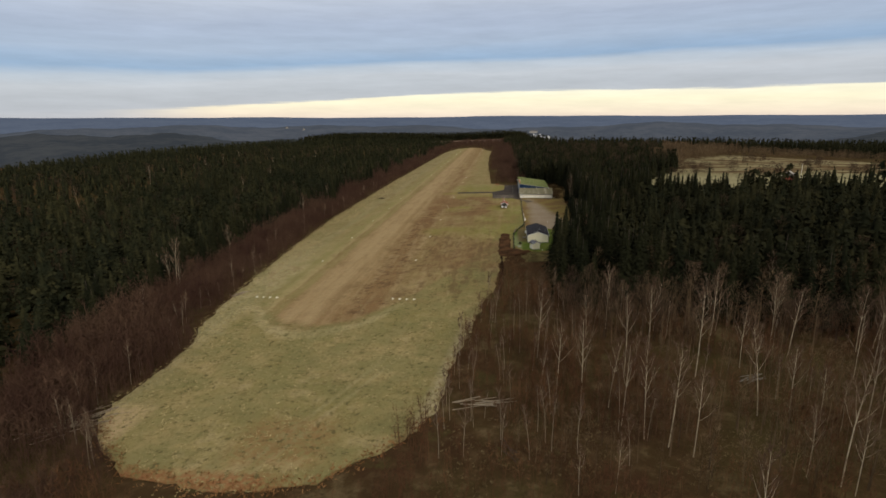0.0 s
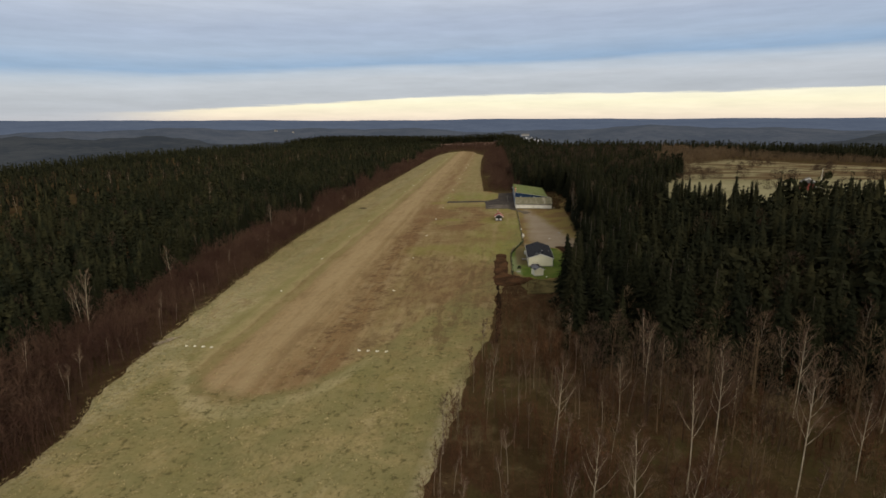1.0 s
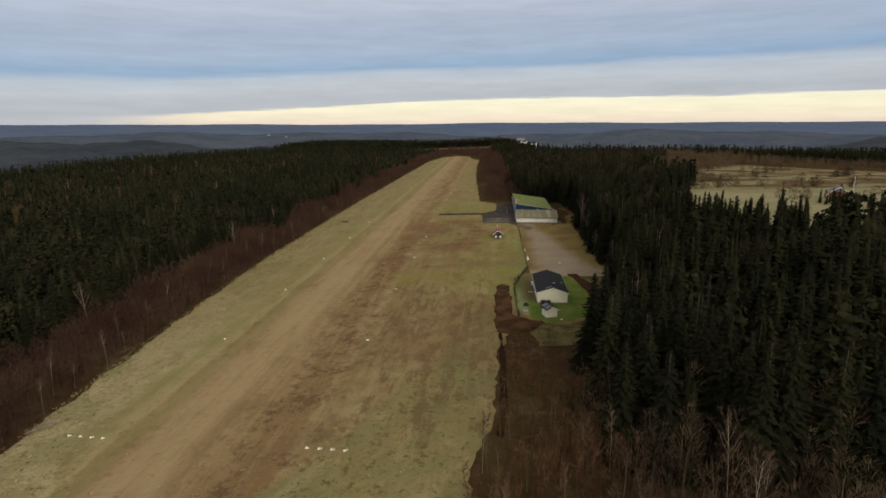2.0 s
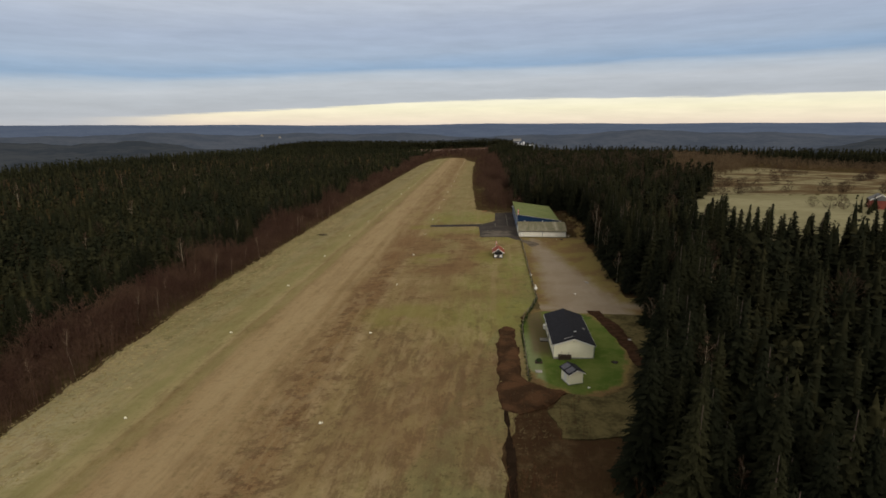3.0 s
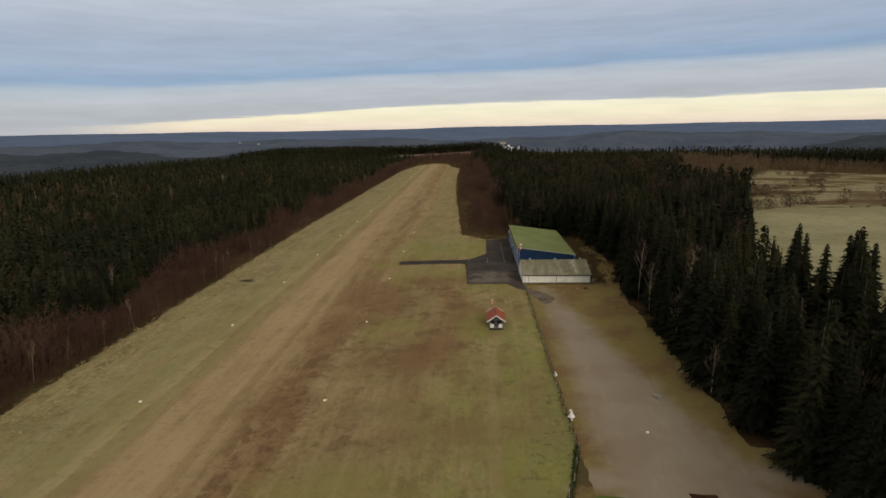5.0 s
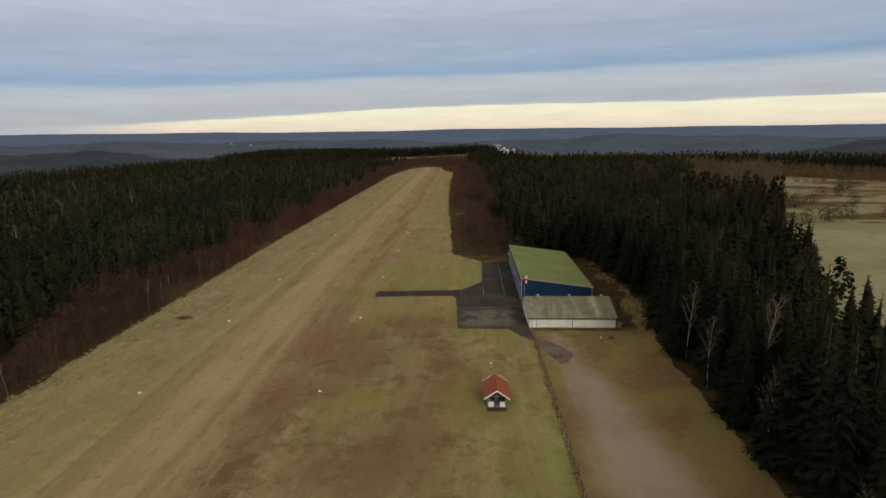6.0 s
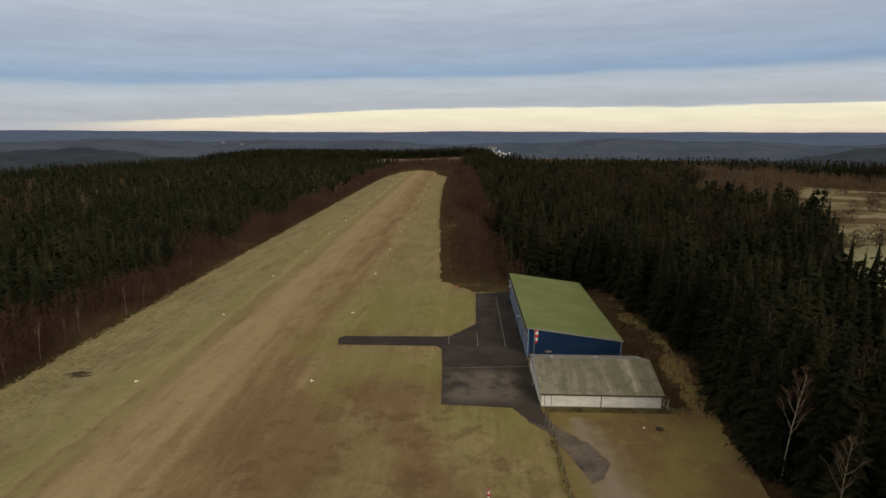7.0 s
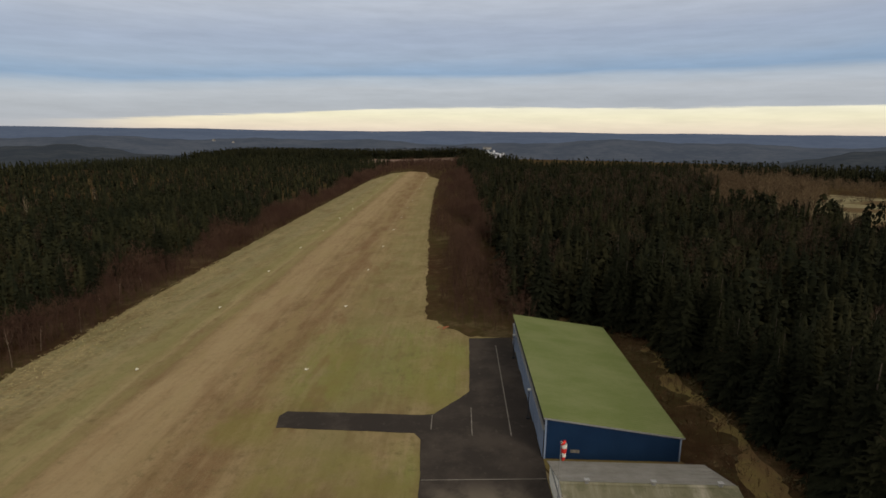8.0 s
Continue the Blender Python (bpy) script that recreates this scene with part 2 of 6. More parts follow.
green = g.mul(g.band(px, 1.5, 3.5, 6.0), g.band(py, 228.0, 25.0, 18.0))
green = g.math("MAXIMUM", green, g.mul(g.mul(g.band(px, -4.0, 5.0, 13.0), g.band(py, 216.0, 12.0, 24.0)), 0.7))
green = g.math("MAXIMUM", green, g.mul(g.band(px, -5.0, 4.0, 5.0), g.band(py, 286.5, 1.5, 4.0)))
green = g.math("MAXIMUM", green, g.mul(g.mul(g.band(px, -2.0, 4.0, 5.0), g.band(py, 256.0, 4.0, 8.0)), 0.8))
green = g.math("MAXIMUM", green, g.mul(g.band(px, -6.0, 5.0, 5.0), g.band(py, 300.0, 3.0, 10.0)))
green = g.math("MAXIMUM", green, g.mul(g.band(px, -6.5, 3.0, 5.0), g.band(py, 333.0, 9.0, 6.0)))
green = g.math("MAXIMUM", green, g.mul(g.band(px, -22.0, 8.0, 9.0), g.band(py, 338.0, 10.0, 12.0)))
col = g.mix(g.mul(green, g.mul(0.95, g.step(patch2, 0.2, 0.55))), col, (0.186, 0.200, 0.056))
west = g.sub(1.0, g.step(axis, -27.0, -19.0))
col = g.mix(g.mul(west, g.mul(0.75, g.step(tuft, 0.35, 0.62))), col, (0.185, 0.185, 0.098))
col = g.mix(g.mul(g.mul(west, g.step(scar, 0.56, 0.63)), 0.6), col, (0.085, 0.072, 0.036))
col = g.mix(g.mul(g.step(streak, 0.48, 0.74), 0.35), col, (0.305, 0.240, 0.128))
col = g.mix(g.mul(g.step(fine_streak, 0.48, 0.72), 0.38), col, (0.140, 0.096, 0.044))
rough_amount = g.add(0.38, g.mul(g.sub(1.0, north), 0.42))
col = g.mix(g.mul(g.step(tuft, 0.50, 0.70), rough_amount), col, (0.110, 0.092, 0.036))
col = g.mix(g.mul(g.step(g.noise(p, 0.55, 6.0, 0.74), 0.52, 0.66), 0.55), col, (0.115, 0.092, 0.040))
col = g.mix(g.mul(g.step(grit, 0.50, 0.74), 0.55), col, (0.370, 0.305, 0.165))
margin = g.sub(1.0, g.step(g.add(axis, g.mul(g.sub(patch2, 0.5), 9.0)), -22.0, -15.0))
margin = g.mul(margin, g.sub(1.0, g.step(py, 120.0, 210.0)))
col = g.mix(g.mul(margin, g.mul(0.75, g.step(tuft, 0.34, 0.58))), col, (0.420, 0.365, 0.225))
rough_south = g.sub(1.0, north)
mott = g.noise(p, 0.13, 6.0, 0.68)
col = g.mix(g.mul(g.mul(rough_south, g.step(mott, 0.34, 0.60)), 0.60), col, (0.172, 0.164, 0.072))
col = g.mix(g.mul(g.mul(rough_south, g.sub(1.0, g.step(mott, 0.34, 0.44))), 0.28), col, (0.330, 0.285, 0.165))
rim_east = g.sub(px, g.add(-11.0, g.mul(g.sub(py, 72.0), 0.102)))
col = g.mix(g.mul(g.mul(g.band(rim_east, -1.2, 1.4, 1.8), g.mul(rough_south, g.sub(1.0, g.step(py, 104.0, 116.0)))), g.mul(0.8, g.step(tuft, 0.34, 0.56))), col, (0.345, 0.295, 0.180))
rusty = g.math("MAXIMUM", g.mul(g.band(px, -42.0, 9.0, 7.0), g.band(py, 53.6, 1.0, 2.6)), g.mul(g.band(px, -32.0, 4.0, 5.0), g.mul(g.band(py, 63.0, 3.0, 5.0), 0.5)))
col = g.mix(g.mul(rusty, g.mul(g.step(tuft, 0.34, 0.58), 0.85)), col, (0.255, 0.118, 0.056))
straw = g.mul(g.band(px, -61.0, 2.5, 3.0), g.band(py, 65.0, 4.0, 4.0))
col = g.mix(g.mul(straw, g.mul(g.step(tuft, 0.36, 0.56), 0.8)), col, (0.420, 0.320, 0.190))
speck = g.noise(p, 0.75, 5.0, 0.8)
col = g.mix(g.mul(g.step(speck, 0.56, 0.61), g.add(0.30, g.mul(rough_south, 0.45))), col, (0.085, 0.074, 0.032))
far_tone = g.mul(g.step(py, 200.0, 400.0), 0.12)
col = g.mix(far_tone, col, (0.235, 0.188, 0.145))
col = g.mix(g.mul(g.mul(north, g.band(axis, 4.0, 10.0, 8.0)), 0.10), col, (0.262, 0.165, 0.088))
long_streak = g.noise(g.join(px, g.mul(py, 0.07), 3.0), 0.36, 5.0, 0.66)
col = g.mix(g.mul(g.mul(north, g.step(long_streak, 0.53, 0.64)), 0.34), col, (0.325, 0.248, 0.135))
col = g.mix(g.mul(g.mul(north, g.sub(1.0, g.step(long_streak, 0.36, 0.47))), 0.26), col, (0.165, 0.105, 0.052))
verdure = g.math("MAXIMUM", g.band(axis, -20.5, 4.0, 3.0), g.mul(g.band(axis, 24.0, 3.0, 6.0), g.step(py, 230.0, 300.0)))
col = g.mix(g.mul(g.mul(verdure, g.mul(north, g.step(patch2, 0.36, 0.60))), 0.40), col, (0.200, 0.190, 0.082))
crumbs = g.mul(g.step(g.noise(p, 0.42, 8.0, 0.8), 0.53, 0.60), g.mul(g.band(axis, 13.0, 6.0, 6.0), g.mul(north, g.sub(1.0, g.step(py, 205.0, 265.0)))))
col = g.mix(g.mul(crumbs, 0.55), col, (0.095, 0.058, 0.032))
blot = g.noise(g.join(px, g.mul(py, 0.45), 7.0), 0.13, 7.0, 0.74)
col = g.mix(g.mul(g.mul(north, g.step(blot, 0.53, 0.60)), 0.36), col, (0.150, 0.100, 0.052))
col = g.mix(g.mul(g.mul(north, g.sub(1.0, g.step(blot, 0.38, 0.46))), 0.30), col, (0.315, 0.246, 0.138))
# darker lengthwise scrapes and green runs on the eastern half
furrow = g.noise(g.join(px, g.mul(py, 0.30), 11.0), 0.42, 7.0, 0.74)
east_half = g.mul(g.step(axis, 12.0, 18.0), g.mul(g.step(py, 118.0, 128.0), g.sub(1.0, g.step(py, 196.0, 214.0))))
col = g.mix(g.mul(g.mul(east_half, g.step(furrow, 0.51, 0.61)), 0.55), col, (0.108, 0.070, 0.036))
col = g.mix(g.mul(g.mul(east_half, g.sub(1.0, g.step(furrow, 0.38, 0.46))), 0.28), col, (0.205, 0.180, 0.080))
turf = g.mul(g.step(axis, 14.0, 20.0), g.step(py, 200.0, 216.0))
col = g.mix(g.mul(g.mul(turf, g.step(lea, 0.42, 0.58)), 0.30), col, (0.200, 0.166, 0.070))
tan_runs = g.noise(g.join(px, g.mul(py, 0.05), 17.0), 0.7, 5.0, 0.68)
col = g.mix(g.mul(g.mul(north, g.step(tan_runs, 0.52, 0.66)), 0.14), col, (0.318, 0.240, 0.132))
col = g.mix(g.mul(g.mul(north, g.sub(1.0, g.step(tan_runs, 0.34, 0.46))), 0.12), col, (0.172, 0.118, 0.060))
# ruddy worn ground between strip and hut, with vivid grass left standing in between
cloudy = g.noise(g.join(px, g.mul(py, 0.7), 23.0), 0.075, 6.0, 0.62)
ruddy = g.mul(g.band(axis, 27.0, 13.0, 9.0), g.band(py, 268.0, 24.0, 14.0))
ruddy = g.math("MAXIMUM", ruddy, g.mul(g.mul(g.band(axis, 33.0, 12.0, 8.0), g.band(py, 228.0, 7.0, 9.0)), 0.5))
ruddy = g.math("MAXIMUM", ruddy, g.mul(g.mul(g.band(axis, 8.6, 2.0, 4.5), g.band(py, 256.0, 26.0, 36.0)), 0.8))
ruddy = g.math("MAXIMUM", ruddy, g.mul(g.mul(g.band(axis, 30.0, 9.0, 5.0), g.band(py, 168.0, 12.0, 12.0)), 0.6))
col = g.mix(g.mul(g.mul(ruddy, g.step(cloudy, 0.34, 0.56)), 0.62), col, (0.152, 0.086, 0.045))
worn_dark = g.noise(p, 0.2, 7.0, 0.72)
col = g.mix(g.mul(g.mul(ruddy, g.step(worn_dark, 0.52, 0.60)), 0.42), col, (0.098, 0.056, 0.032))
blades = g.noise(p, 0.11, 6.0, 0.66)
vivid = g.mul(g.band(px, -25.0, 3.0, 5.0), g.band(py, 259.0, 3.0, 6.0))
for gx, gy, rx, ry in ((-7.4, 260.0, 1.6, 4.0), (2.5, 282.0, 1.5, 5.0), (-14.0, 304.0, 8.0, 2.0), (-27.0, 300.0, 1.2, 5.0), (-23.0, 205.0, 6.0, 4.0), (-1.5, 206.0, 1.5, 6.0), (-5.0, 327.0, 4.0, 6.0), (-35.0, 315.5, 2.5, 2.5), (-6.6, 331.0, 1.0, 6.0), (-27.0, 331.0, 1.5, 7.0)):
    vivid = g.math("MAXIMUM", vivid, g.mul(g.band(px, gx, rx, rx + 3.0), g.band(py, gy, ry, ry + 3.0)))
col = g.mix(g.mul(g.mul(vivid, g.step(blades, 0.36, 0.56)), 0.55), col, (0.190, 0.176, 0.052))
# the far strip: tan and green flecks between ruddy runs
far_strip = g.mul(g.band(axis, 3.0, 14.0, 8.0), g.step(py, 285.0, 330.0))
flecks = g.noise(g.join(px, g.mul(py, 0.30), 31.0), 0.16, 7.0, 0.72)
col = g.mix(g.mul(g.mul(far_strip, g.step(flecks, 0.51, 0.60)), 0.55), col, (0.265, 0.205, 0.098))
col = g.mix(g.mul(g.mul(far_strip, g.sub(1.0, g.step(flecks, 0.38, 0.47))), 0.45), col, (0.186, 0.112, 0.060))
# bleached run beside the strip's middle and lime rows outside the markers
bleach = g.mul(g.band(axis, -4.2, 2.6, 4.0), north)
col = g.mix(g.mul(bleach, g.add(0.18, g.mul(g.step(streak, 0.36, 0.62), 0.32))), col, (0.350, 0.268, 0.150))
lime = g.math("MAXIMUM", g.band(axis, -11.4, 0.7, 1.3), g.band(axis, -16.0, 1.2, 2.0))
col = g.mix(g.mul(g.mul(lime, north), g.mul(0.42, g.step(blades, 0.30, 0.55))), col, (0.225, 0.205, 0.085))
g.surface(col, 0.95, 0.0, g.bump(tuft, 0.7, 0.15), 0.0)



def verge_colour(g, p):
    n1, n2, n3 = g.noise(p, 0.10, 5.0, 0.6), g.noise(p, 0.6, 5.0, 0.65), g.noise(p, 4.0, 3.0, 0.7)
    col = g.mix(g.step(n1, 0.4, 0.6), (0.190, 0.148, 0.056), (0.160, 0.104, 0.050))
    col = g.mix(g.mul(g.step(n2, 0.5, 0.7), 0.6), col, (0.215, 0.180, 0.064))
    col = g.mix(g.mul(g.step(n3, 0.5, 0.75), 0.5), col, (0.085, 0.062, 0.027))
    return col, n3


MAT_VERGE, g = material("rough_verge")
col, n3 = verge_colour(g, place(g))
g.surface(col, 0.95, 0.0, g.bump(n3, 0.6, 0.08), 0.0)

MAT_GRAVEL, g = material("gravel_yard")
p = place(g)
px, py, pz = g.split(p)
grass, n4 = verge_colour(g, p)
n1, n2, n3 = g.noise(p, 0.10, 5.0, 0.6), g.noise(g.scaled(p, (1, 0.35, 1)), 0.5, 5.0, 0.65), g.noise(p, 9.0, 3.0, 0.7)
col = g.mix(g.step(n1, 0.4, 0.62), (0.258, 0.214, 0.158), (0.236, 0.188, 0.134))
col = g.mix(g.mul(g.step(n2, 0.52, 0.72), 0.5), col, (0.300, 0.256, 0.190))
col = g.mix(g.mul(g.step(n3, 0.5, 0.75), 0.5), col, (0.125, 0.100, 0.070))
ragged = g.add(g.mul(g.sub(n2, 0.5), 4.5), g.mul(g.sub(g.noise(p, 0.22, 6.0, 0.7), 0.5), 5.0))
middle = g.sub(g.add(15.3, ragged), g.mul(g.sub(py, 214.0), 0.085))
half = g.math("MAXIMUM", g.sub(8.2, g.mul(g.sub(py, 212.0), 0.090)), 1.3)
lane = g.sub(g.math("ABSOLUTE", g.sub(px, middle)), half)
road = g.sub(g.math("ABSOLUTE", g.sub(g.add(py, ragged), 209.0)), 2.6)
bare = g.sub(1.0, g.step(g.math("MINIMUM", lane, road), -3.4, 1.9))
col = g.mix(bare, grass, col)
g.surface(col, 0.95, 0.0, g.bump(n3, 0.5, 0.03), 0.0)

MAT_LAWN, g = material("house_lawn")
p = place(g)
px, py, pz = g.split(p)
n1, n2, n3 = g.noise(p, 0.16, 5.0, 0.6), g.noise(p, 0.9, 5.0, 0.65), g.noise(p, 5.0, 3.0, 0.7)
col = g.mix(g.step(n1, 0.36, 0.64), (0.066, 0.108, 0.020), (0.112, 0.138, 0.036))
col = g.mix(g.mul(g.step(n2, 0.50, 0.72), 0.35), col, (0.165, 0.172, 0.066))
col = g.mix(g.mul(g.step(n3, 0.5, 0.8), 0.35), col, (0.048, 0.062, 0.016))
frosted = g.mul(g.band(px, 1.7, 0.7, 1.3), g.band(py, 180.0, 9.0, 8.0))
col = g.mix(g.mul(frosted, g.add(0.35, g.mul(n2, 0.6))), col, (0.215, 0.245, 0.130))
yard = g.mul(g.band(px, 3.6, 1.0, 1.5), g.band(py, 197.0, 11.0, 5.0))
col = g.mix(g.mul(yard, g.add(0.5, g.mul(n2, 0.6))), col, (0.120, 0.088, 0.052))
rim, n4 = verge_colour(g, p)
ex = g.mul(g.sub(px, 8.6), 0.102)
ey = g.mul(g.sub(py, 188.5), 0.050)
away = g.add(g.add(g.mul(ex, ex), g.mul(ey, ey)), g.mul(g.sub(g.noise(p, 0.3, 6.0, 0.7), 0.5), 0.9))
col = g.mix(g.step(away, 0.86, 1.06), col, rim)
col = g.mix(g.step(away, 1.02, 1.22), col, (0.082, 0.064, 0.030))
g.surface(col, 0.95, 0.0, g.bump(n3, 0.5, 0.06), 0.0)

MAT_EARTH, g = material("bare_earth")
p = place(g)
n1, n2, n3 = g.noise(p, 0.25, 5.0, 0.6), g.noise(p, 1.1, 5.0, 0.65), g.noise(p, 6.0, 3.0, 0.7)
col = g.mix(g.step(n1, 0.4, 0.6), (0.088, 0.047, 0.025), (0.044, 0.026, 0.015))
col = g.mix(g.mul(g.step(n2, 0.58, 0.7), 0.45), col, (0.170, 0.118, 0.072))
clod = g.noise(p, 0.55, 6.0, 0.75)
col = g.mix(g.mul(g.step(clod, 0.54, 0.62), 0.6), col, (0.036, 0.023, 0.013))
col = g.mix(g.mul(g.step(n3, 0.5, 0.75), 0.5), col, (0.045, 0.026, 0.015))
g.surface(col, 0.95, 0.0, g.bump(n2, 0.8, 0.2), 0.0)

MAT_ASPHALT, g = material("old_asphalt")
p = place(g)
n1, n2, n3 = g.noise(p, 0.16, 5.0, 0.65), g.noise(p, 0.9, 5.0, 0.65), g.noise(p, 14.0, 2.0, 0.7)
col = g.mix(g.step(n1, 0.4, 0.65), (0.036, 0.030, 0.026), (0.058, 0.048, 0.040))
col = g.mix(g.mul(g.step(n2, 0.55, 0.75), 0.5), col, (0.092, 0.078, 0.062))
col = g.mix(g.mul(g.step(n3, 0.5, 0.8), 0.4), col, (0.040, 0.036, 0.032))
px, py, pz = g.split(p)
dust = g.mul(g.band(py, 296.0, 2.5, 4.5), g.band(px, -3.5, 3.5, 4.0))
col = g.mix(g.mul(dust, g.mul(g.step(n1, 0.3, 0.6), 0.85)), col, (0.150, 0.128, 0.100))
g.surface(col, 0.9, 0.0, g.bump(n3, 0.3, 0.01), 0.08)

MAT_MEADOW, g = material("frosty_meadow")
p = place(g)
n1, n2 = g.noise(p, 0.03, 5.0, 0.6), g.noise(p, 0.3, 5.0, 0.65)
col = g.mix(g.step(n1, 0.38, 0.62), (0.205, 0.188, 0.105), (0.265, 0.245, 0.145))
col = g.mix(g.mul(g.step(n2, 0.5, 0.72), 0.5), col, (0.140, 0.118, 0.060))
g.surface(col, 0.95, 0.0, None, 0.0)

MAT_PASTURE, g = material("scrubby_pasture")
p = place(g)
n1, n2, n3 = g.noise(g.scaled(p, (0.6, 1.4, 1)), 0.035, 5.0, 0.6), g.noise(p, 0.3, 5.0, 0.65), g.noise(p, 0.02, 3.0, 0.5)
col = g.mix(g.step(n1, 0.46, 0.56), (0.110, 0.078, 0.042), (0.225, 0.200, 0.115))
col = g.mix(g.mul(g.step(n2, 0.46, 0.66), 0.6), col, (0.095, 0.066, 0.036))
g.surface(col, 0.95, 0.0, None, 0.0)


# distance haze is painted into base colour; the emission is its veil, no lamp
def hazed_ridge_material(name, low, high, glow):
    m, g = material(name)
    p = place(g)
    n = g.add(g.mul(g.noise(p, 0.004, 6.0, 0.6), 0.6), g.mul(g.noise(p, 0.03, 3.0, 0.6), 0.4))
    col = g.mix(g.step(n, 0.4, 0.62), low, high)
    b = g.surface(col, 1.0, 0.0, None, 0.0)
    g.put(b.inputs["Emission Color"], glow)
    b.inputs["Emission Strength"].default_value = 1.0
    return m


# bluer tint and stronger glow with each ridge, as haze thickens
MAT_RIDGE_NEAR = hazed_ridge_material("hazed_near_ridge", (0.022, 0.025, 0.028), (0.042, 0.044, 0.044), (0.014, 0.018, 0.024))
MAT_RIDGE_MID = hazed_ridge_material("hazed_mid_ridge", (0.030, 0.037, 0.047), (0.055, 0.061, 0.070), (0.029, 0.034, 0.045))
MAT_RIDGE_FAR = hazed_ridge_material("hazed_far_ridge", (0.030, 0.040, 0.060), (0.045, 0.058, 0.080), (0.050, 0.062, 0.090))

MAT_CREAM = plain("cream_render", (0.78, 0.75, 0.56), (0.86, 0.83, 0.64), 0.8, 0.75, fine=20)
MAT_WHITE = plain("white_paint", (0.66, 0.65, 0.60), (0.80, 0.79, 0.74), 1.2, 0.6, fine=10)
MAT_WORN_WHITE = plain("worn_white_panel", (0.62, 0.60, 0.51), (0.82, 0.80, 0.71), 0.7, 0.7, fine=8, stretch=(1, 1, 2))
MAT_BLACK_ROOF = plain("black_metal_roof", (0.008, 0.008, 0.011), (0.014, 0.014, 0.019), 0.8, 0.7, spec=0.12)
MAT_GREEN_ROOF = plain("green_metal_roof", (0.126, 0.156, 0.050), (0.176, 0.198, 0.082), 0.25, 0.7, fine=10, spec=0.1, stretch=(0.5, 1, 1))
MAT_BLUE = plain("blue_metal_sheet", (0.006, 0.022, 0.060), (0.010, 0.032, 0.080), 0.3, 0.6, fine=8, spec=0.15)
MAT_PALE_BLUE = plain("pale_blue_door", (0.16, 0.21, 0.30), (0.24, 0.29, 0.38), 0.4, 0.5, fine=8)
MAT_DARK = plain("dark_gap", (0.010, 0.010, 0.012), (0.022, 0.022, 0.025), 1.0, 0.8)
MAT_RED_ROOF = plain("red_tile_roof", (0.20, 0.045, 0.022), (0.30, 0.075, 0.035), 1.5, 0.75, fine=8)
MAT_GREY = plain("weathered_grey_wood", (0.12, 0.115, 0.105), (0.24, 0.23, 0.21), 2.0, 0.85, fine=8)
MAT_BROWN = plain("dark_brown_wood", (0.030, 0.020, 0.014), (0.060, 0.042, 0.028), 2.0, 0.8, fine=8)
MAT_POST = plain("fence_post_wood", (0.20, 0.17, 0.12), (0.34, 0.29, 0.22), 3.0, 0.85)
MAT_POLE = plain("young_birch_bark", (0.14, 0.11, 0.075), (0.34, 0.28, 0.20), 1.2, 0.85, stretch=(1, 1, 0.5))
MAT_FELLED = plain("felled_ground", (0.13, 0.085, 0.065), (0.27, 0.20, 0.16), 0.08, 0.95, spec=0.0)
MAT_SCRUB = plain("olive_scrub_ground", (0.050, 0.042, 0.020), (0.135, 0.112, 0.050), 0.4, 0.95, fine=4, spec=0.0)
MAT_TRACK = plain("trodden_track", (0.070, 0.058, 0.045), (0.165, 0.138, 0.104), 0.35, 0.95, fine=5, spec=0.0)
MAT_DUG = plain("dug_soil", (0.028, 0.016, 0.010), (0.062, 0.035, 0.021), 0.9, 0.95, fine=6, bump=0.4, spec=0.0)
MAT_MUD = plain("wet_ditch_mud", (0.014, 0.009, 0.006), (0.034, 0.022, 0.014), 0.6, 0.95, spec=0.0)
MAT_RUST = foliage("rusty_dead_grass", (0.10, 0.045, 0.018), (0.20, 0.10, 0.042), (0.32, 0.19, 0.085), reach=0.2)
MAT_STEEL = plain("galvanised_steel", (0.30, 0.30, 0.30), (0.45, 0.45, 0.44), 3.0, 0.45, metal=0.6)
MAT_RED = plain("signal_red_cloth", (0.50, 0.02, 0.015), (0.66, 0.04, 0.03), 2.0, 0.8)
MAT_STONE = plain("grey_stone", (0.22, 0.21, 0.19), (0.38, 0.36, 0.32), 1.5, 0.9, bump=0.3)
MAT_LINE = plain("faded_white_line", (0.10, 0.09, 0.075), (0.22, 0.20, 0.17), 2.0, 0.85)
MAT_FARWALL = plain("pale_far_wall", (0.54, 0.55, 0.57), (0.70, 0.71, 0.73), 0.05, 0.8)
MAT_BARN = plain("falu_red_boards", (0.20, 0.05, 0.035), (0.27, 0.07, 0.05), 0.5, 0.85)
MAT_GREYROOF = plain("grey_far_roof", (0.10, 0.10, 0.10), (0.16, 0.155, 0.15), 0.2, 0.8)
MAT_HEDGE = foliage("clipped_hedge", (0.012, 0.020, 0.008), (0.035, 0.055, 0.020), (0.05, 0.075, 0.03), reach=0.5)
MAT_CEMENT = plain("grey_cement_sheet", (0.215, 0.205, 0.180), (0.285, 0.275, 0.250), 0.5, 0.9, fine=9, spec=0.1)
MAT_PANEL = plain("glassy_panel", (0.030, 0.032, 0.045), (0.050, 0.052, 0.070), 1.5, 0.25, spec=0.5)
MAT_ORANGE = plain("faded_orange_paint", (0.26, 0.085, 0.04), (0.38, 0.15, 0.07), 3.0, 0.7)

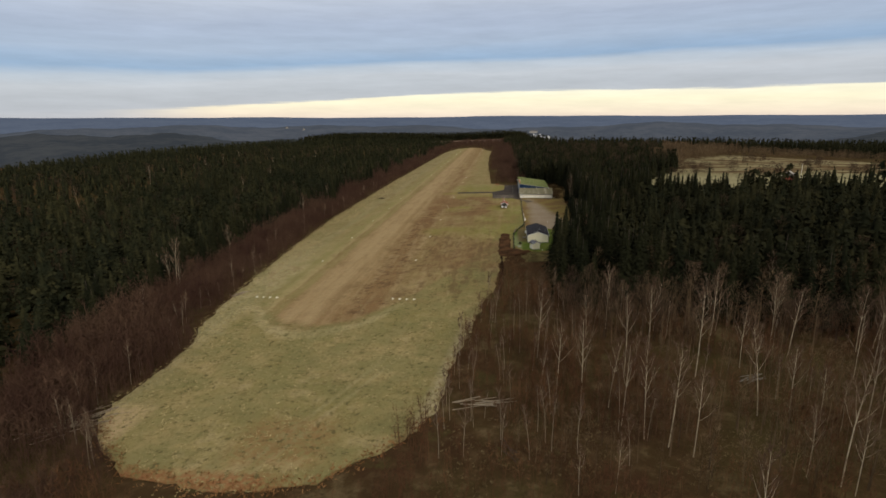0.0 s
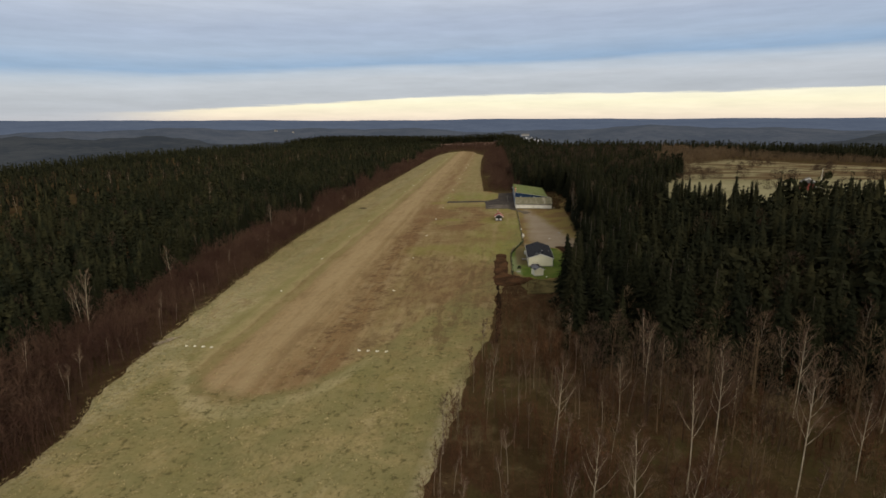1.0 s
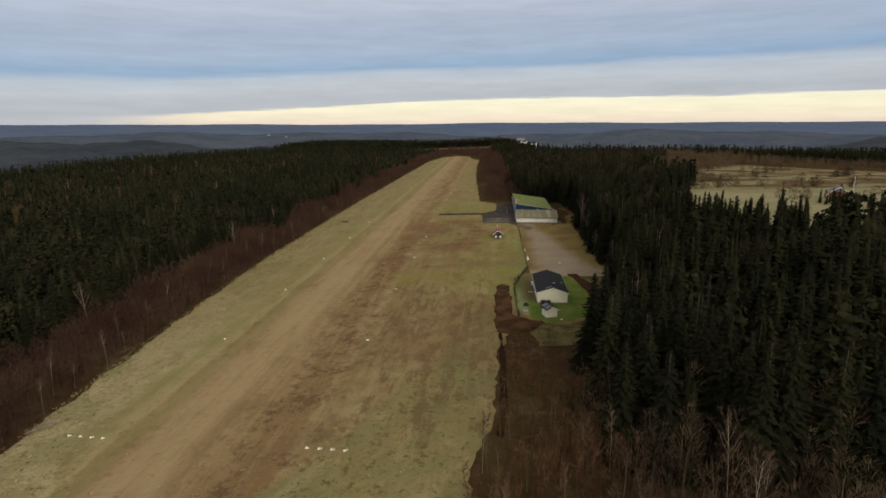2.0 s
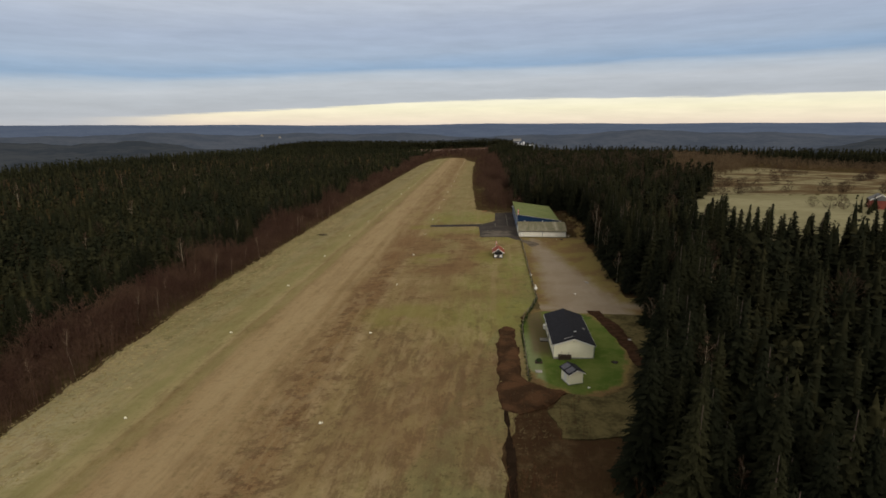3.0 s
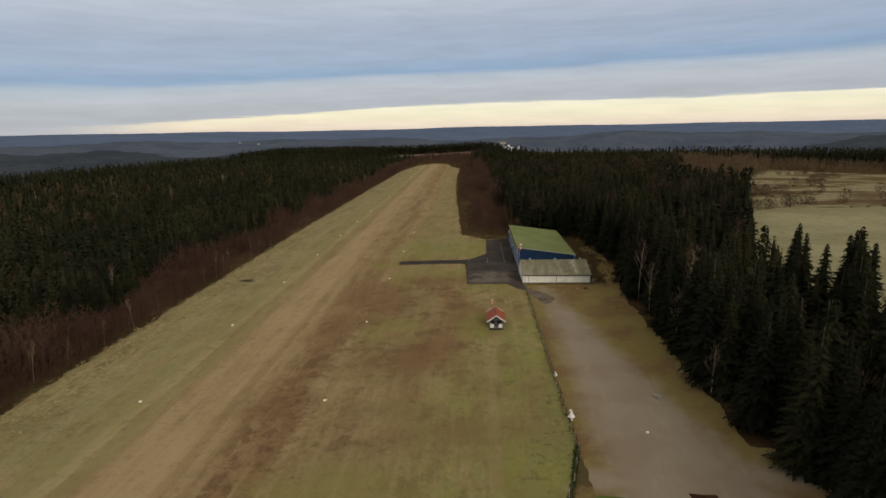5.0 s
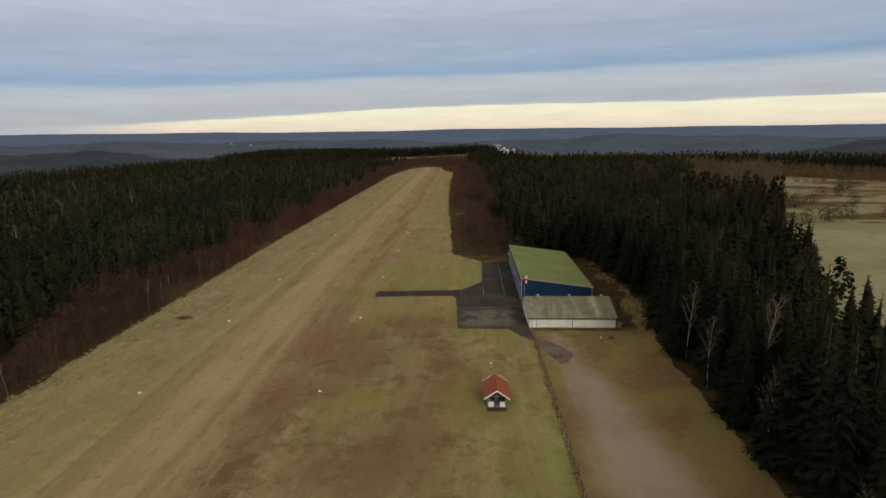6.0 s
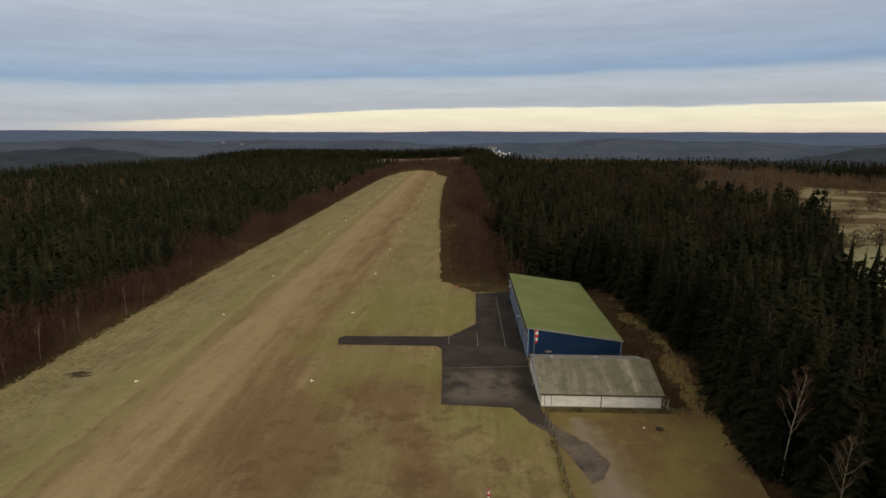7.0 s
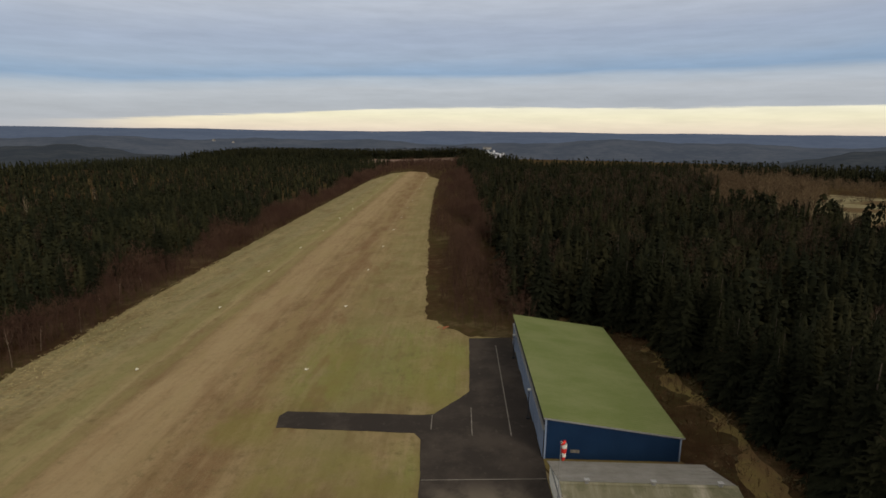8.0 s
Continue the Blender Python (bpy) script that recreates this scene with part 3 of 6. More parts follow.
# the old hangar's fibre-cement sheets: pale streaks, lichen, dark runs
MAT_SHEET, g = material("lichen_cement_sheet")
p = place(g)
n1, n2, n3 = g.noise(g.scaled(p, (1, 0.12, 0.12)), 0.55, 5.0, 0.65), g.noise(p, 0.7, 5.0, 0.65), g.noise(p, 5.0, 3.0, 0.7)
col = g.mix(g.step(n1, 0.42, 0.6), (0.165, 0.155, 0.098), (0.245, 0.230, 0.165))
col = g.mix(g.mul(g.step(n1, 0.58, 0.7), 0.7), col, (0.380, 0.350, 0.275))
col = g.mix(g.mul(g.step(n2, 0.48, 0.62), 0.6), col, (0.115, 0.115, 0.066))
col = g.mix(g.mul(g.step(n3, 0.5, 0.8), 0.3), col, (0.085, 0.078, 0.055))
g.surface(col, 0.9, 0.0, g.bump(n3, 0.3, 0.02), 0.15)

# ---- mesh helpers ----


def tri_mesh(name, verts, tris, mat):
    """A mesh straight from arrays of corners and triangles."""
    me = bpy.data.meshes.new(name)
    me.vertices.add(len(verts))
    me.vertices.foreach_set("co", np.asarray(verts, dtype=np.float32).ravel())
    me.loops.add(len(tris) * 3)
    me.loops.foreach_set("vertex_index", np.asarray(tris, dtype=np.int32).ravel())
    me.polygons.add(len(tris))
    me.polygons.foreach_set("loop_start", np.arange(0, len(tris) * 3, 3, dtype=np.int32))
    me.update(calc_edges=True)
    me.materials.append(mat)
    return me


def part(name, bm, mat, parent, label=""):
    """Links a bmesh as one mesh object under a thing or a part."""
    me = bpy.data.meshes.new(name)
    bmesh.ops.recalc_face_normals(bm, faces=bm.faces)
    bm.to_mesh(me)
    bm.free()
    me.materials.append(mat)
    ob = new(name, me)
    ob.parent = parent
    if label:
        tagged(ob, label)
    return ob


def thing(name, m, label, category, group="", kind=""):
    ob = new(name)
    ob.matrix_basis = m
    return tagged(ob, label, category, group, kind)


def box(x0, x1, y0, y1, z0, z1, bevel=0.0, bm=None):
    bm = bm or bmesh.new()
    made = bmesh.ops.create_cube(bm, size=1.0)["verts"]
    for v in made:
        v.co = Vector(((x0 + x1) / 2 + v.co.x * (x1 - x0), (y0 + y1) / 2 + v.co.y * (y1 - y0), (z0 + z1) / 2 + v.co.z * (z1 - z0)))
    if bevel:
        edges = {e for v in made for e in v.link_edges}
        bmesh.ops.bevel(bm, geom=list(edges), offset=bevel, segments=1, affect="EDGES")
    return bm


def prism(points, way, bm=None):
    """A flat polygon of 3D points, drawn out by the vector way."""
    bm = bm or bmesh.new()
    a = [bm.verts.new(p) for p in points]
    b = [bm.verts.new(Vector(p) + Vector(way)) for p in points]
    bm.faces.new(a)
    bm.faces.new(b[::-1])
    for i in range(len(a)):
        j = (i + 1) % len(a)
        bm.faces.new((a[j], a[i], b[i], b[j]))
    return bm


def tube(path, radii, sides=8, bm=None, caps=True):
    bm = bm or bmesh.new()
    rings = []
    for i, p in enumerate(path):
        p = Vector(p)
        d = (Vector(path[min(i + 1, len(path) - 1)]) - Vector(path[max(i - 1, 0)])).normalized()
        u = d.cross(Vector((0.3, 1, 0.2))).normalized()
        w = d.cross(u)
        rings.append([bm.verts.new(p + radii[i] * (math.cos(k * math.tau / sides) * u + math.sin(k * math.tau / sides) * w)) for k in range(sides)])
    for a, b in zip(rings, rings[1:]):
        for k in range(sides):
            bm.faces.new((a[k], a[(k + 1) % sides], b[(k + 1) % sides], b[k]))
    if caps:
        bm.faces.new(rings[0][::-1])
        bm.faces.new(rings[-1])
    return bm


def lump(radius, squash, seed, cuts=2, bm=None, at=(0, 0, 0)):
    """A rough rounded stone or bush core."""
    bm = bm or bmesh.new()
    made = bmesh.ops.create_icosphere(bm, subdivisions=cuts, radius=radius)["verts"]
    for v in made:
        k = 1 + 0.28 * noise.noise(v.co * (1.6 / radius) + Vector((seed * 7.1, seed * 3.3, 0)))
        v.co = Vector((v.co.x * k, v.co.y * k, max(v.co.z * k * squash, -0.12 * radius))) + Vector(at)
    return bm


def smooth(a, low, high):
    t = np.clip((a - low) / (high - low), 0, 1)
    return t * t * (3 - 2 * t)


def sheet(name, outline, z, mat, label, category, thick=0.25, wobble=0.0, kind="structure", cell=0.9, cuts=5.0, heap=0.0):
    """A piece of ground with a ragged outline and a little thickness."""
    pts = []
    n = len(outline)
    for i in range(n):
        a, b = Vector(outline[i]), Vector(outline[(i + 1) % n])
        steps = max(1, int((b - a).length / cell)) if wobble else 1
        side = Vector((-(b - a).y, (b - a).x)).normalized()
        for k in range(steps):
            q = a.lerp(b, k / steps)
            if wobble:
                q = q + side * wobble * (noise.noise((q.x * 0.22, q.y * 0.22, 1.7)) + 0.6 * noise.noise((q.x * 0.7, q.y * 0.7, 5.1)) + 0.25 * noise.noise((q.x * 1.6, q.y * 1.6, 8.3)))
            pts.append((q.x, q.y, z))
    bm = bmesh.new()
    top = [bm.verts.new(p) for p in pts]
    for a, b, c in geometry.tessellate_polygon([[Vector(p) for p in pts]]):
        bm.faces.new((top[a], top[b], top[c]))
    if cuts:
        for axis, span in ((0, (min(p[0] for p in pts), max(p[0] for p in pts))), (1, (min(p[1] for p in pts), max(p[1] for p in pts)))):
            for k in range(int(span[0] // cuts) + 1, int(span[1] // cuts) + 1):
                at, normal = [0, 0, 0], [0, 0, 0]
                at[axis], normal[axis] = k * cuts, 1
                bmesh.ops.bisect_plane(bm, geom=bm.verts[:] + bm.edges[:] + bm.faces[:], plane_co=at, plane_no=normal)
    rim = [e for e in bm.edges if e.is_boundary]
    skirt = [v for v in bmesh.ops.extrude_edge_only(bm, edges=rim)["geom"] if isinstance(v, bmesh.types.BMVert)]
    low = set(skirt)
    inner = set() if not heap else {v for v in bm.verts if not any(e.is_boundary or len(e.link_faces) < 2 for e in v.link_edges)} - low
    for v in inner:
        if not any(e.other_vert(v) in low for e in v.link_edges):
            v.co.z += heap * (0.65 + 0.9 * noise.noise((v.co.x * 0.5, v.co.y * 0.5, 2.2)) + 0.5 * noise.noise((v.co.x * 1.7, v.co.y * 1.7, 4.2)))
    for v in bm.verts:
        v.co.z += float(land(v.co.x, v.co.y)) - (thick if v in low else 0)
    ob = part(name, bm, mat, None)
    return tagged(ob, label, category, kind=kind)

# ---- the lie of the land ----
LEFT_Y = (-200, 53.6, 55.7, 61, 67, 72, 81, 96, 104, 113, 144, 186, 240, 300, 400, 550, 735)
LEFT_X = (-46, -46, -51.3, -58.4, -63.3, -64.8, -64.1, -65.1, -69, -70.5, -75, -79, -82.5, -83.5, -85, -86, -86)
RIGHT_Y = (52.6, 54.8, 59.4, 64.1, 70.9, 83.6, 102.6, 123, 131, 156, 193, 209)
RIGHT_X = (-31.5, -24.6, -20.2, -15.2, -12.2, -11.4, -9.4, -6.7, -4.6, -3.8, -4.0, -0.3)
NORTH_Y = (349, 358, 385, 430, 500, 600, 725)
NORTH_X = (-5, -12.5, -14, -16, -19, -22, -22.5)
END_X = (-86, -76, -58, -40, -33, -22)
END_Y = (735, 818, 841, 818, 762, 725)


def land(x, y):
    """Height of the ground: a level hilltop that falls away to wooded valleys."""
    x, y = np.asarray(x, dtype=float), np.asarray(y, dtype=float)
    crest = np.interp(x, (-400, -110, 0, 70, 400), (1350, 1350, 1280, 720, 700))
    out = np.maximum(np.maximum((-400 - x) / 420, (x - 520) / 400), np.maximum((y - crest) / 450, (-350 - y) / 500))
    z = -72 * smooth(out, 0.0, 1.0)
    z = z + 7 * smooth(x, 110, 420) * np.sin(y * 0.006 + 1.0) * (1 - smooth(out, 0, 0.6))
    pad = smooth(y, 276, 289) * (1 - smooth(y, 348, 362))
    near = math.tan(radians(FALL)) * (np.clip(x, -110, 5) + 5)
    east = np.interp(x, (5, 30, 100, 330, 700), (0, 1.05, 3.4, 4.5, 4.5))
    z = z + near + east * (1 - pad * (1 - smooth(x, 24, 34)))
    roll = np.sin(x * 0.011 + 0.7) * np.sin(y * 0.009 + 1.9) * 3.0
    return z + roll * smooth(-x, 110, 260)


def on(x, y, z=0.0, rx=0, ry=0, rz=0):
    """A pose on the ground."""
    return pose(x, y, float(land(x, y)) + z, rx, ry, rz)


def ring_sheet(name, radii, sides, height, mat, label, category, centre=(-20.0, 350.0)):
    """A sheet in rings round the airfield, with height(x, y) over the plan."""
    a = np.linspace(0, math.tau, sides, endpoint=False)
    x = centre[0] + np.outer(radii, np.sin(a))
    y = centre[1] + np.outer(radii, np.cos(a))
    z = height(x, y)
    verts = np.stack([x.ravel(), y.ravel(), z.ravel()], 1)
    i = np.arange(len(radii) - 1)[:, None] * sides
    k = np.arange(sides)[None, :]
    q = [(i + k).ravel(), (i + (k + 1) % sides).ravel(), (i + sides + (k + 1) % sides).ravel(), (i + sides + k).ravel()]
    tris = np.concatenate([np.stack([q[0], q[2], q[1]], 1), np.stack([q[0], q[3], q[2]], 1)])
    me = tri_mesh(name, verts, tris, mat)
    me.polygons.foreach_set("use_smooth", np.ones(len(tris), dtype=bool))
    return tagged(new(name, me), label, category, kind="structure")


ring_sheet("ground", np.concatenate([[0.0], np.geomspace(12, 2300, 90)]), 160, lambda x, y: land(x, y) - 0.12,
           MAT_FLOOR, "brown forest floor with leaf litter and low heather", "ground")


def ridge_height(base, top, seed, start, end, rough, power=1.0, gap=False):
    def height(x, y):
        r = np.hypot(x + 20, y - 350)
        a = np.arctan2(x + 20, y - 350)
        wave = 1 - rough + rough * (0.55 * np.sin(a * 7 + seed) + 0.4 * np.sin(a * 13 + 2.1 * seed) + 0.3 * np.sin(a * 29 + 3.7 * seed) + 0.09 * np.sin(a * 97 + seed) + 0.05 * np.sin(a * 211 + seed * 2))
        if gap:
            wave = wave * (1 - smooth(a, -0.50, -0.26) * (1 - smooth(a, 0.36, 0.62)))
        up = np.sin(np.clip((r - start) / (end - start), 0, 1) * math.pi / 2) ** power
        return base + (top - base) * up * np.clip(wave, 0.0, 1.2)
    return height


# backdrop rings: the air between is clear, haze sits in their materials
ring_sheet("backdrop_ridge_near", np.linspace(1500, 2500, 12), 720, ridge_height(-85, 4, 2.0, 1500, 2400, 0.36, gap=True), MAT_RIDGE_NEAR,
           "dark wooded hills beyond the airfield, faint haze in their colour", "hills")
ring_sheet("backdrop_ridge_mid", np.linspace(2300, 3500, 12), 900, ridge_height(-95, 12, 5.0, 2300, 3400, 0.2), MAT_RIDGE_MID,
           "wooded hills with blue-grey haze put into their colour", "hills")
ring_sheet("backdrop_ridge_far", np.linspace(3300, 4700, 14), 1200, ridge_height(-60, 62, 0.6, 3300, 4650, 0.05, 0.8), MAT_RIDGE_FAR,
           "long ridge of hills on the horizon, blue haze put into its colour", "hills")

# ---- airfield surfaces ----
field = [(x, y) for x, y in zip(LEFT_X[1:], LEFT_Y[1:])] + [(x, y) for x, y in zip(END_X[1:5], END_Y[1:5])]
field += [(x, y) for x, y in zip(NORTH_X[::-1], NORTH_Y[::-1])] + [(-3.2, 347), (4.6, 346), (4.6, 301), (5.2, 287), (5.2, 214), (1.2, 203), (0.6, 188), (0.4, 172)]
field += [(x, y) for x, y in zip(RIGHT_X[-3::-1], RIGHT_Y[-3::-1])] + [(-39.7, 53.0)]
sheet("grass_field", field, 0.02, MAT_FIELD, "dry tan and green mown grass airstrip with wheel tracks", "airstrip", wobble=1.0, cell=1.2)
sheet("ditch", [(-4.4, 127), (-3.4, 126.5), (-2.8, 131), (-2.6, 153), (-3.4, 172), (-4.2, 172), (-3.6, 153), (-3.8, 132)], 0.05, MAT_MUD, "dark wet ditch along the strip's edge", "ditch", wobble=0.5)
sheet("lawn", [(0.4, 172.5), (4.5, 169.5), (11, 167.5), (16.5, 171.5), (19.6, 184), (18.4, 200), (16, 207.5), (7, 208.5), (5.2, 213.5), (1.4, 203), (0.6, 186)],
      0.06, MAT_LAWN, "short green lawn round the clubhouse", "lawn", wobble=0.5)
sheet("verge", [(5.2, 207.5), (22, 205), (25.5, 206), (26, 216), (26, 240), (27, 281), (30.5, 292), (31, 314), (29, 342), (20.5, 346), (4.8, 346), (4.8, 287)],
      0.03, MAT_VERGE, "rough yellow-brown grass verge below the trees", "verge", wobble=0.8)
sheet("scrub_strip", [(22.4, 289), (27.6, 290), (29.2, 312), (28.0, 346), (21.6, 346), (21.6, 306), (22.2, 303)], 0.07, MAT_FLOOR, "dark scrubby ground behind the hangars", "scrub", wobble=1.4)
sheet("moss_strip", [(5.3, 287.5), (14, 287.8), (22.4, 287.6), (26.2, 288.4), (26.2, 289.6), (22.5, 289.0), (5.3, 288.9)], 0.08, MAT_SCRUB, "dark mossy grass along the old hangar wall", "grass", wobble=0.3)
sheet("gravel_yard", [(5.4, 206.5), (14, 204.8), (24, 203.8), (34, 203), (34, 213), (25.5, 215), (25, 240), (23.5, 262), (19, 284), (9, 286), (5.6, 284), (5.5, 240)],
      0.065, MAT_GRAVEL, "pale trodden gravel yard fading into rough grass", "gravel", wobble=0.5)
sheet("apron", [(-9.6, 290.2), (0.8, 288.9), (2.2, 286.2), (3.6, 284.4), (4.6, 284.0), (5.0, 286.0), (4.8, 288.0), (4.8, 346.2), (-3.4, 346.2), (-3.7, 324.2), (-8.9, 317.6),
                (-10.4, 317.4), (-30.4, 319.0), (-31.2, 317.6), (-30.6, 314.6), (-11.4, 312.7), (-10.4, 311.2), (-9.9, 304)],
      0.085, MAT_ASPHALT, "dark patched asphalt apron with narrow taxiway", "apron", wobble=0.16)
sheet("track", [(1.6, 287.6), (4.1, 283.4), (6.3, 278.4), (7.3, 273.6), (8.2, 271.2), (9.8, 272.2), (10.9, 275), (10.6, 278.0), (7.4, 281.8), (4.8, 287.2)], 0.075, MAT_TRACK, "trodden grey track from apron to yard", "track", wobble=0.9)
for x0, x1, y0, y1 in ((1.4, 1.55, 311.5, 342.5), (-3.7, -3.58, 311.8, 319.2), (-9.2, -9.08, 313.5, 317.4), (-9.7, 4.6, 302.6, 302.72)):
    line = sheet("painted_line", [(x0, y0), (x1, y0), (x1, y1), (x0, y1)], 0.095, MAT_LINE, "faded pale painted line on the asphalt", "line marking", 0.02)
    tagged(line, group="apron lines")
sheet("dirt_bank", [(-4.3, 164), (-1.5, 163), (2.2, 165), (4.6, 167.4), (6.0, 169.6), (4.2, 170.6), (0.2, 172.8), (-0.5, 176), (-0.4, 186), (-0.8, 195.5), (-2.2, 197.6), (-3.9, 196.4), (-4.4, 188), (-4.4, 176)],
      0.10, MAT_EARTH, "reddish brown turned earth beside the strip", "earth bank", wobble=0.7, cuts=1.0, heap=0.45)
sheet("flower_bed", [(15.2, 206.4), (17.7, 206.2), (19.6, 197), (21.0, 187), (20.3, 177), (18.5, 178), (18.4, 186), (17.2, 197)],
      0.09, MAT_DUG, "dark brown dug strip along the lawn", "earth bed", wobble=0.6, cuts=1.5, heap=0.2)
sheet("bank_grass", [(17.8, 206), (26, 204.5), (26, 196), (25, 180), (21, 168), (15, 158), (4, 157), (2.5, 164), (5, 168), (9, 170), (15.5, 174), (17.5, 181), (17.8, 190), (17, 200)], 0.05, MAT_SCRUB, "rough olive grass under the wood's edge", "grass", wobble=0.8)
sheet("meadow", [(58, 240), (58, 278), (74, 325), (84, 356), (100, 382), (123, 391), (150, 389), (190, 399), (300, 404), (330, 250), (210, 224), (120, 222), (80, 225)],
      0.12, MAT_MEADOW, "pale frosty grass meadow among woods", "meadow", thick=0.4, wobble=3.0, cell=4.0, cuts=20.0)
slope = [(101, 384), (123, 393), (150, 391), (190, 401), (300, 406), (360, 480), (330, 575), (268, 592), (238, 612), (200, 590), (150, 520), (128, 440)]
sheet("pasture", slope, 0.14, MAT_PASTURE, "pale pasture with scattered bare bushes", "pasture", thick=0.4, wobble=4.0, cell=4.0, cuts=20.0)
sheet("clearing", [(-152, 1056), (-148, 1158), (4, 1146), (2, 1046), (-20, 1038), (-80, 1044)], 0.05, MAT_FELLED, "cleared pinkish brown ground past the strip", "clearing", thick=0.3, wobble=4.0, cell=4.0, cuts=20.0)

# ---- buildings ----


def gable_house(root, half, y0, y1, eave, ridge, wall_mat, roof_mat, over=0.35, end_over=0.35, thick=0.14, wall=0.2, front=True):
    """Four walls and a saddle roof with its ridge along y, round x = 0."""
    for name, y in (("front_wall", y0), ("back_wall", y1 - wall)):
        if name == "front_wall" and not front:
            continue
        part(name, prism([(-half, y, 0), (half, y, 0), (half, y, eave), (0, y, ridge), (-half, y, eave)], (0, wall, 0)), wall_mat, root)
    part("side_wall", box(-half, -half + wall, y0 + wall, y1 - wall, 0, eave), wall_mat, root)
    part("side_wall", box(half - wall, half, y0 + wall, y1 - wall, 0, eave), wall_mat, root)
    fall = (ridge - eave) / half
    for s in (-1, 1):
        e = half + over
        prof = [(0, y0 - end_over, ridge + 0.02), (s * e, y0 - end_over, eave - over * fall + 0.02), (s * e, y0 - end_over, eave - over * fall + 0.02 + thick), (0, y0 - end_over, ridge + 0.02 + thick)]
        slab = part("roof_slope", prism(prof, (0, y1 - y0 + 2 * end_over, 0)), roof_mat, root)
        n = int((y1 - y0 + 2 * end_over) / 0.6)
        seams = bmesh.new()
        for k in range(n + 1):
            y = y0 - end_over + 0.05 + k * (y1 - y0 + 2 * end_over - 0.1) / n
            q = [(0, y - 0.02, ridge + 0.02 + thick), (s * e, y - 0.02, eave - over * fall + 0.02 + thick), (s * e, y - 0.02, eave - over * fall + 0.032 + thick), (0, y - 0.02, ridge + 0.032 + thick)]
            prism(q, (0, 0.04, 0), seams)
        part("roof_seams", seams, roof_mat, slab)
    part("ridge_cap", prism([(-0.16, y0 - end_over - 0.01, ridge + thick - 0.01), (0.16, y0 - end_over - 0.01, ridge + thick - 0.01), (0, y0 - end_over - 0.01, ridge + thick + 0.09)], (0, y1 - y0 + 2 * end_over + 0.02, 0)), roof_mat, root)


def clubhouse():
    root = thing("clubhouse", on(8.7, 181.7, 0.06), "cream clubhouse with low black metal gable roof", "house")
    gable_house(root, 3.4, 0, 15.0, 2.62, 3.78, MAT_CREAM, MAT_BLACK_ROOF, 0.28, 0.3)
    part("plinth", box(-3.44, 3.44, -0.04, 15.04, -0.5, 0.22), MAT_STONE, root, "grey plinth")
    for s in (-1, 1):
        part("verge_board", prism([(0, -0.33, 3.62), (s * 3.68, -0.33, 2.36), (s * 3.68, -0.33, 2.52), (0, -0.33, 3.78)], (0, 0.03, 0)), MAT_WHITE, root, "white verge board")
        part("gutter", tube([(s * 3.76, -0.2, 2.5), (s * 3.76, 15.2, 2.5)], [0.06, 0.06], 6), MAT_STEEL, root, "grey gutter")
        part("downpipe", tube([(s * 3.5, -0.03, 0.1), (s * 3.5, -0.03, 2.45)], [0.045, 0.045], 6), MAT_STEEL, root, "grey downpipe")
    chimney = part("chimney", box(0.25, 0.6, 1.9, 2.25, 3.6, 4.2, 0.03), MAT_DARK, root, "black clad chimney")
    part("cap", box(0.2, 0.65, 1.85, 2.3, 4.2, 4.26), MAT_STEEL, chimney)
    part("snow_guard", tube([(-1.7, 0.45, 3.42), (-0.1, 0.45, 3.98)], [0.05, 0.05], 6), MAT_STEEL, root, "pale metal rail on the roof")
    part("roof_ladder", box(2.5, 2.9, 6.2, 7.0, 2.98, 3.10), MAT_GREYROOF, root, "small dark metal hatch on the roof")
    for y in (3.2, 6.0, 9.8, 12.6):
        w = part("window", box(-3.43, -3.38, y, y + 1.2, 1.0, 2.05), MAT_WHITE, root, "white framed window")
        part("pane", box(-3.45, -3.432, y + 0.1, y + 0.56, 1.1, 1.95), MAT_DARK, w)
        part("pane", box(-3.45, -3.432, y + 0.64, y + 1.1, 1.1, 1.95), MAT_DARK, w)
    d = part("door", box(-3.44, -3.38, 8.0, 8.95, 0.12, 2.12), MAT_BROWN, root, "dark brown door")
    part("handle", box(-3.50, -3.44, 8.1, 8.2, 1.05, 1.09), MAT_STEEL, d)
    part("vent_grille", box(-0.1, 0.1, -0.03, 0.0, 3.1, 3.22), MAT_STEEL, root)
    return root


def heat_pump():
    root = thing("heat_pump", on(5.05, 194.0, 0.06), "white heat pump unit on the clubhouse wall", "heat pump")
    part("casing", box(-0.42, 0.0, -0.45, 0.45, 0.9, 1.65, 0.03), MAT_WHITE, root)
    part("fan_grille", tube([(-0.43, -0.08, 1.28), (-0.45, -0.08, 1.28)], [0.28, 0.28], 14), MAT_DARK, root, "dark fan grille")
    part("bracket", box(-0.4, 0.2, -0.4, -0.34, 0.82, 0.9), MAT_STEEL, root)
    part("bracket", box(-0.4, 0.2, 0.34, 0.4, 0.82, 0.9), MAT_STEEL, root)


def deck():
    root = thing("wooden_deck", on(3.7, 189.4, 0.06), "small weathered wooden landing beside the clubhouse", "deck")
    for k in range(7):
        part("plank", box(0, 1.5, k * 0.2, k * 0.2 + 0.18, 0.18, 0.24, 0.01), MAT_GREY, root)
    part("joist", box(0.05, 1.45, 0.02, 0.1, 0.0, 0.18), MAT_BROWN, root)
    part("joist", box(0.05, 1.45, 1.28, 1.36, 0.0, 0.18), MAT_BROWN, root)


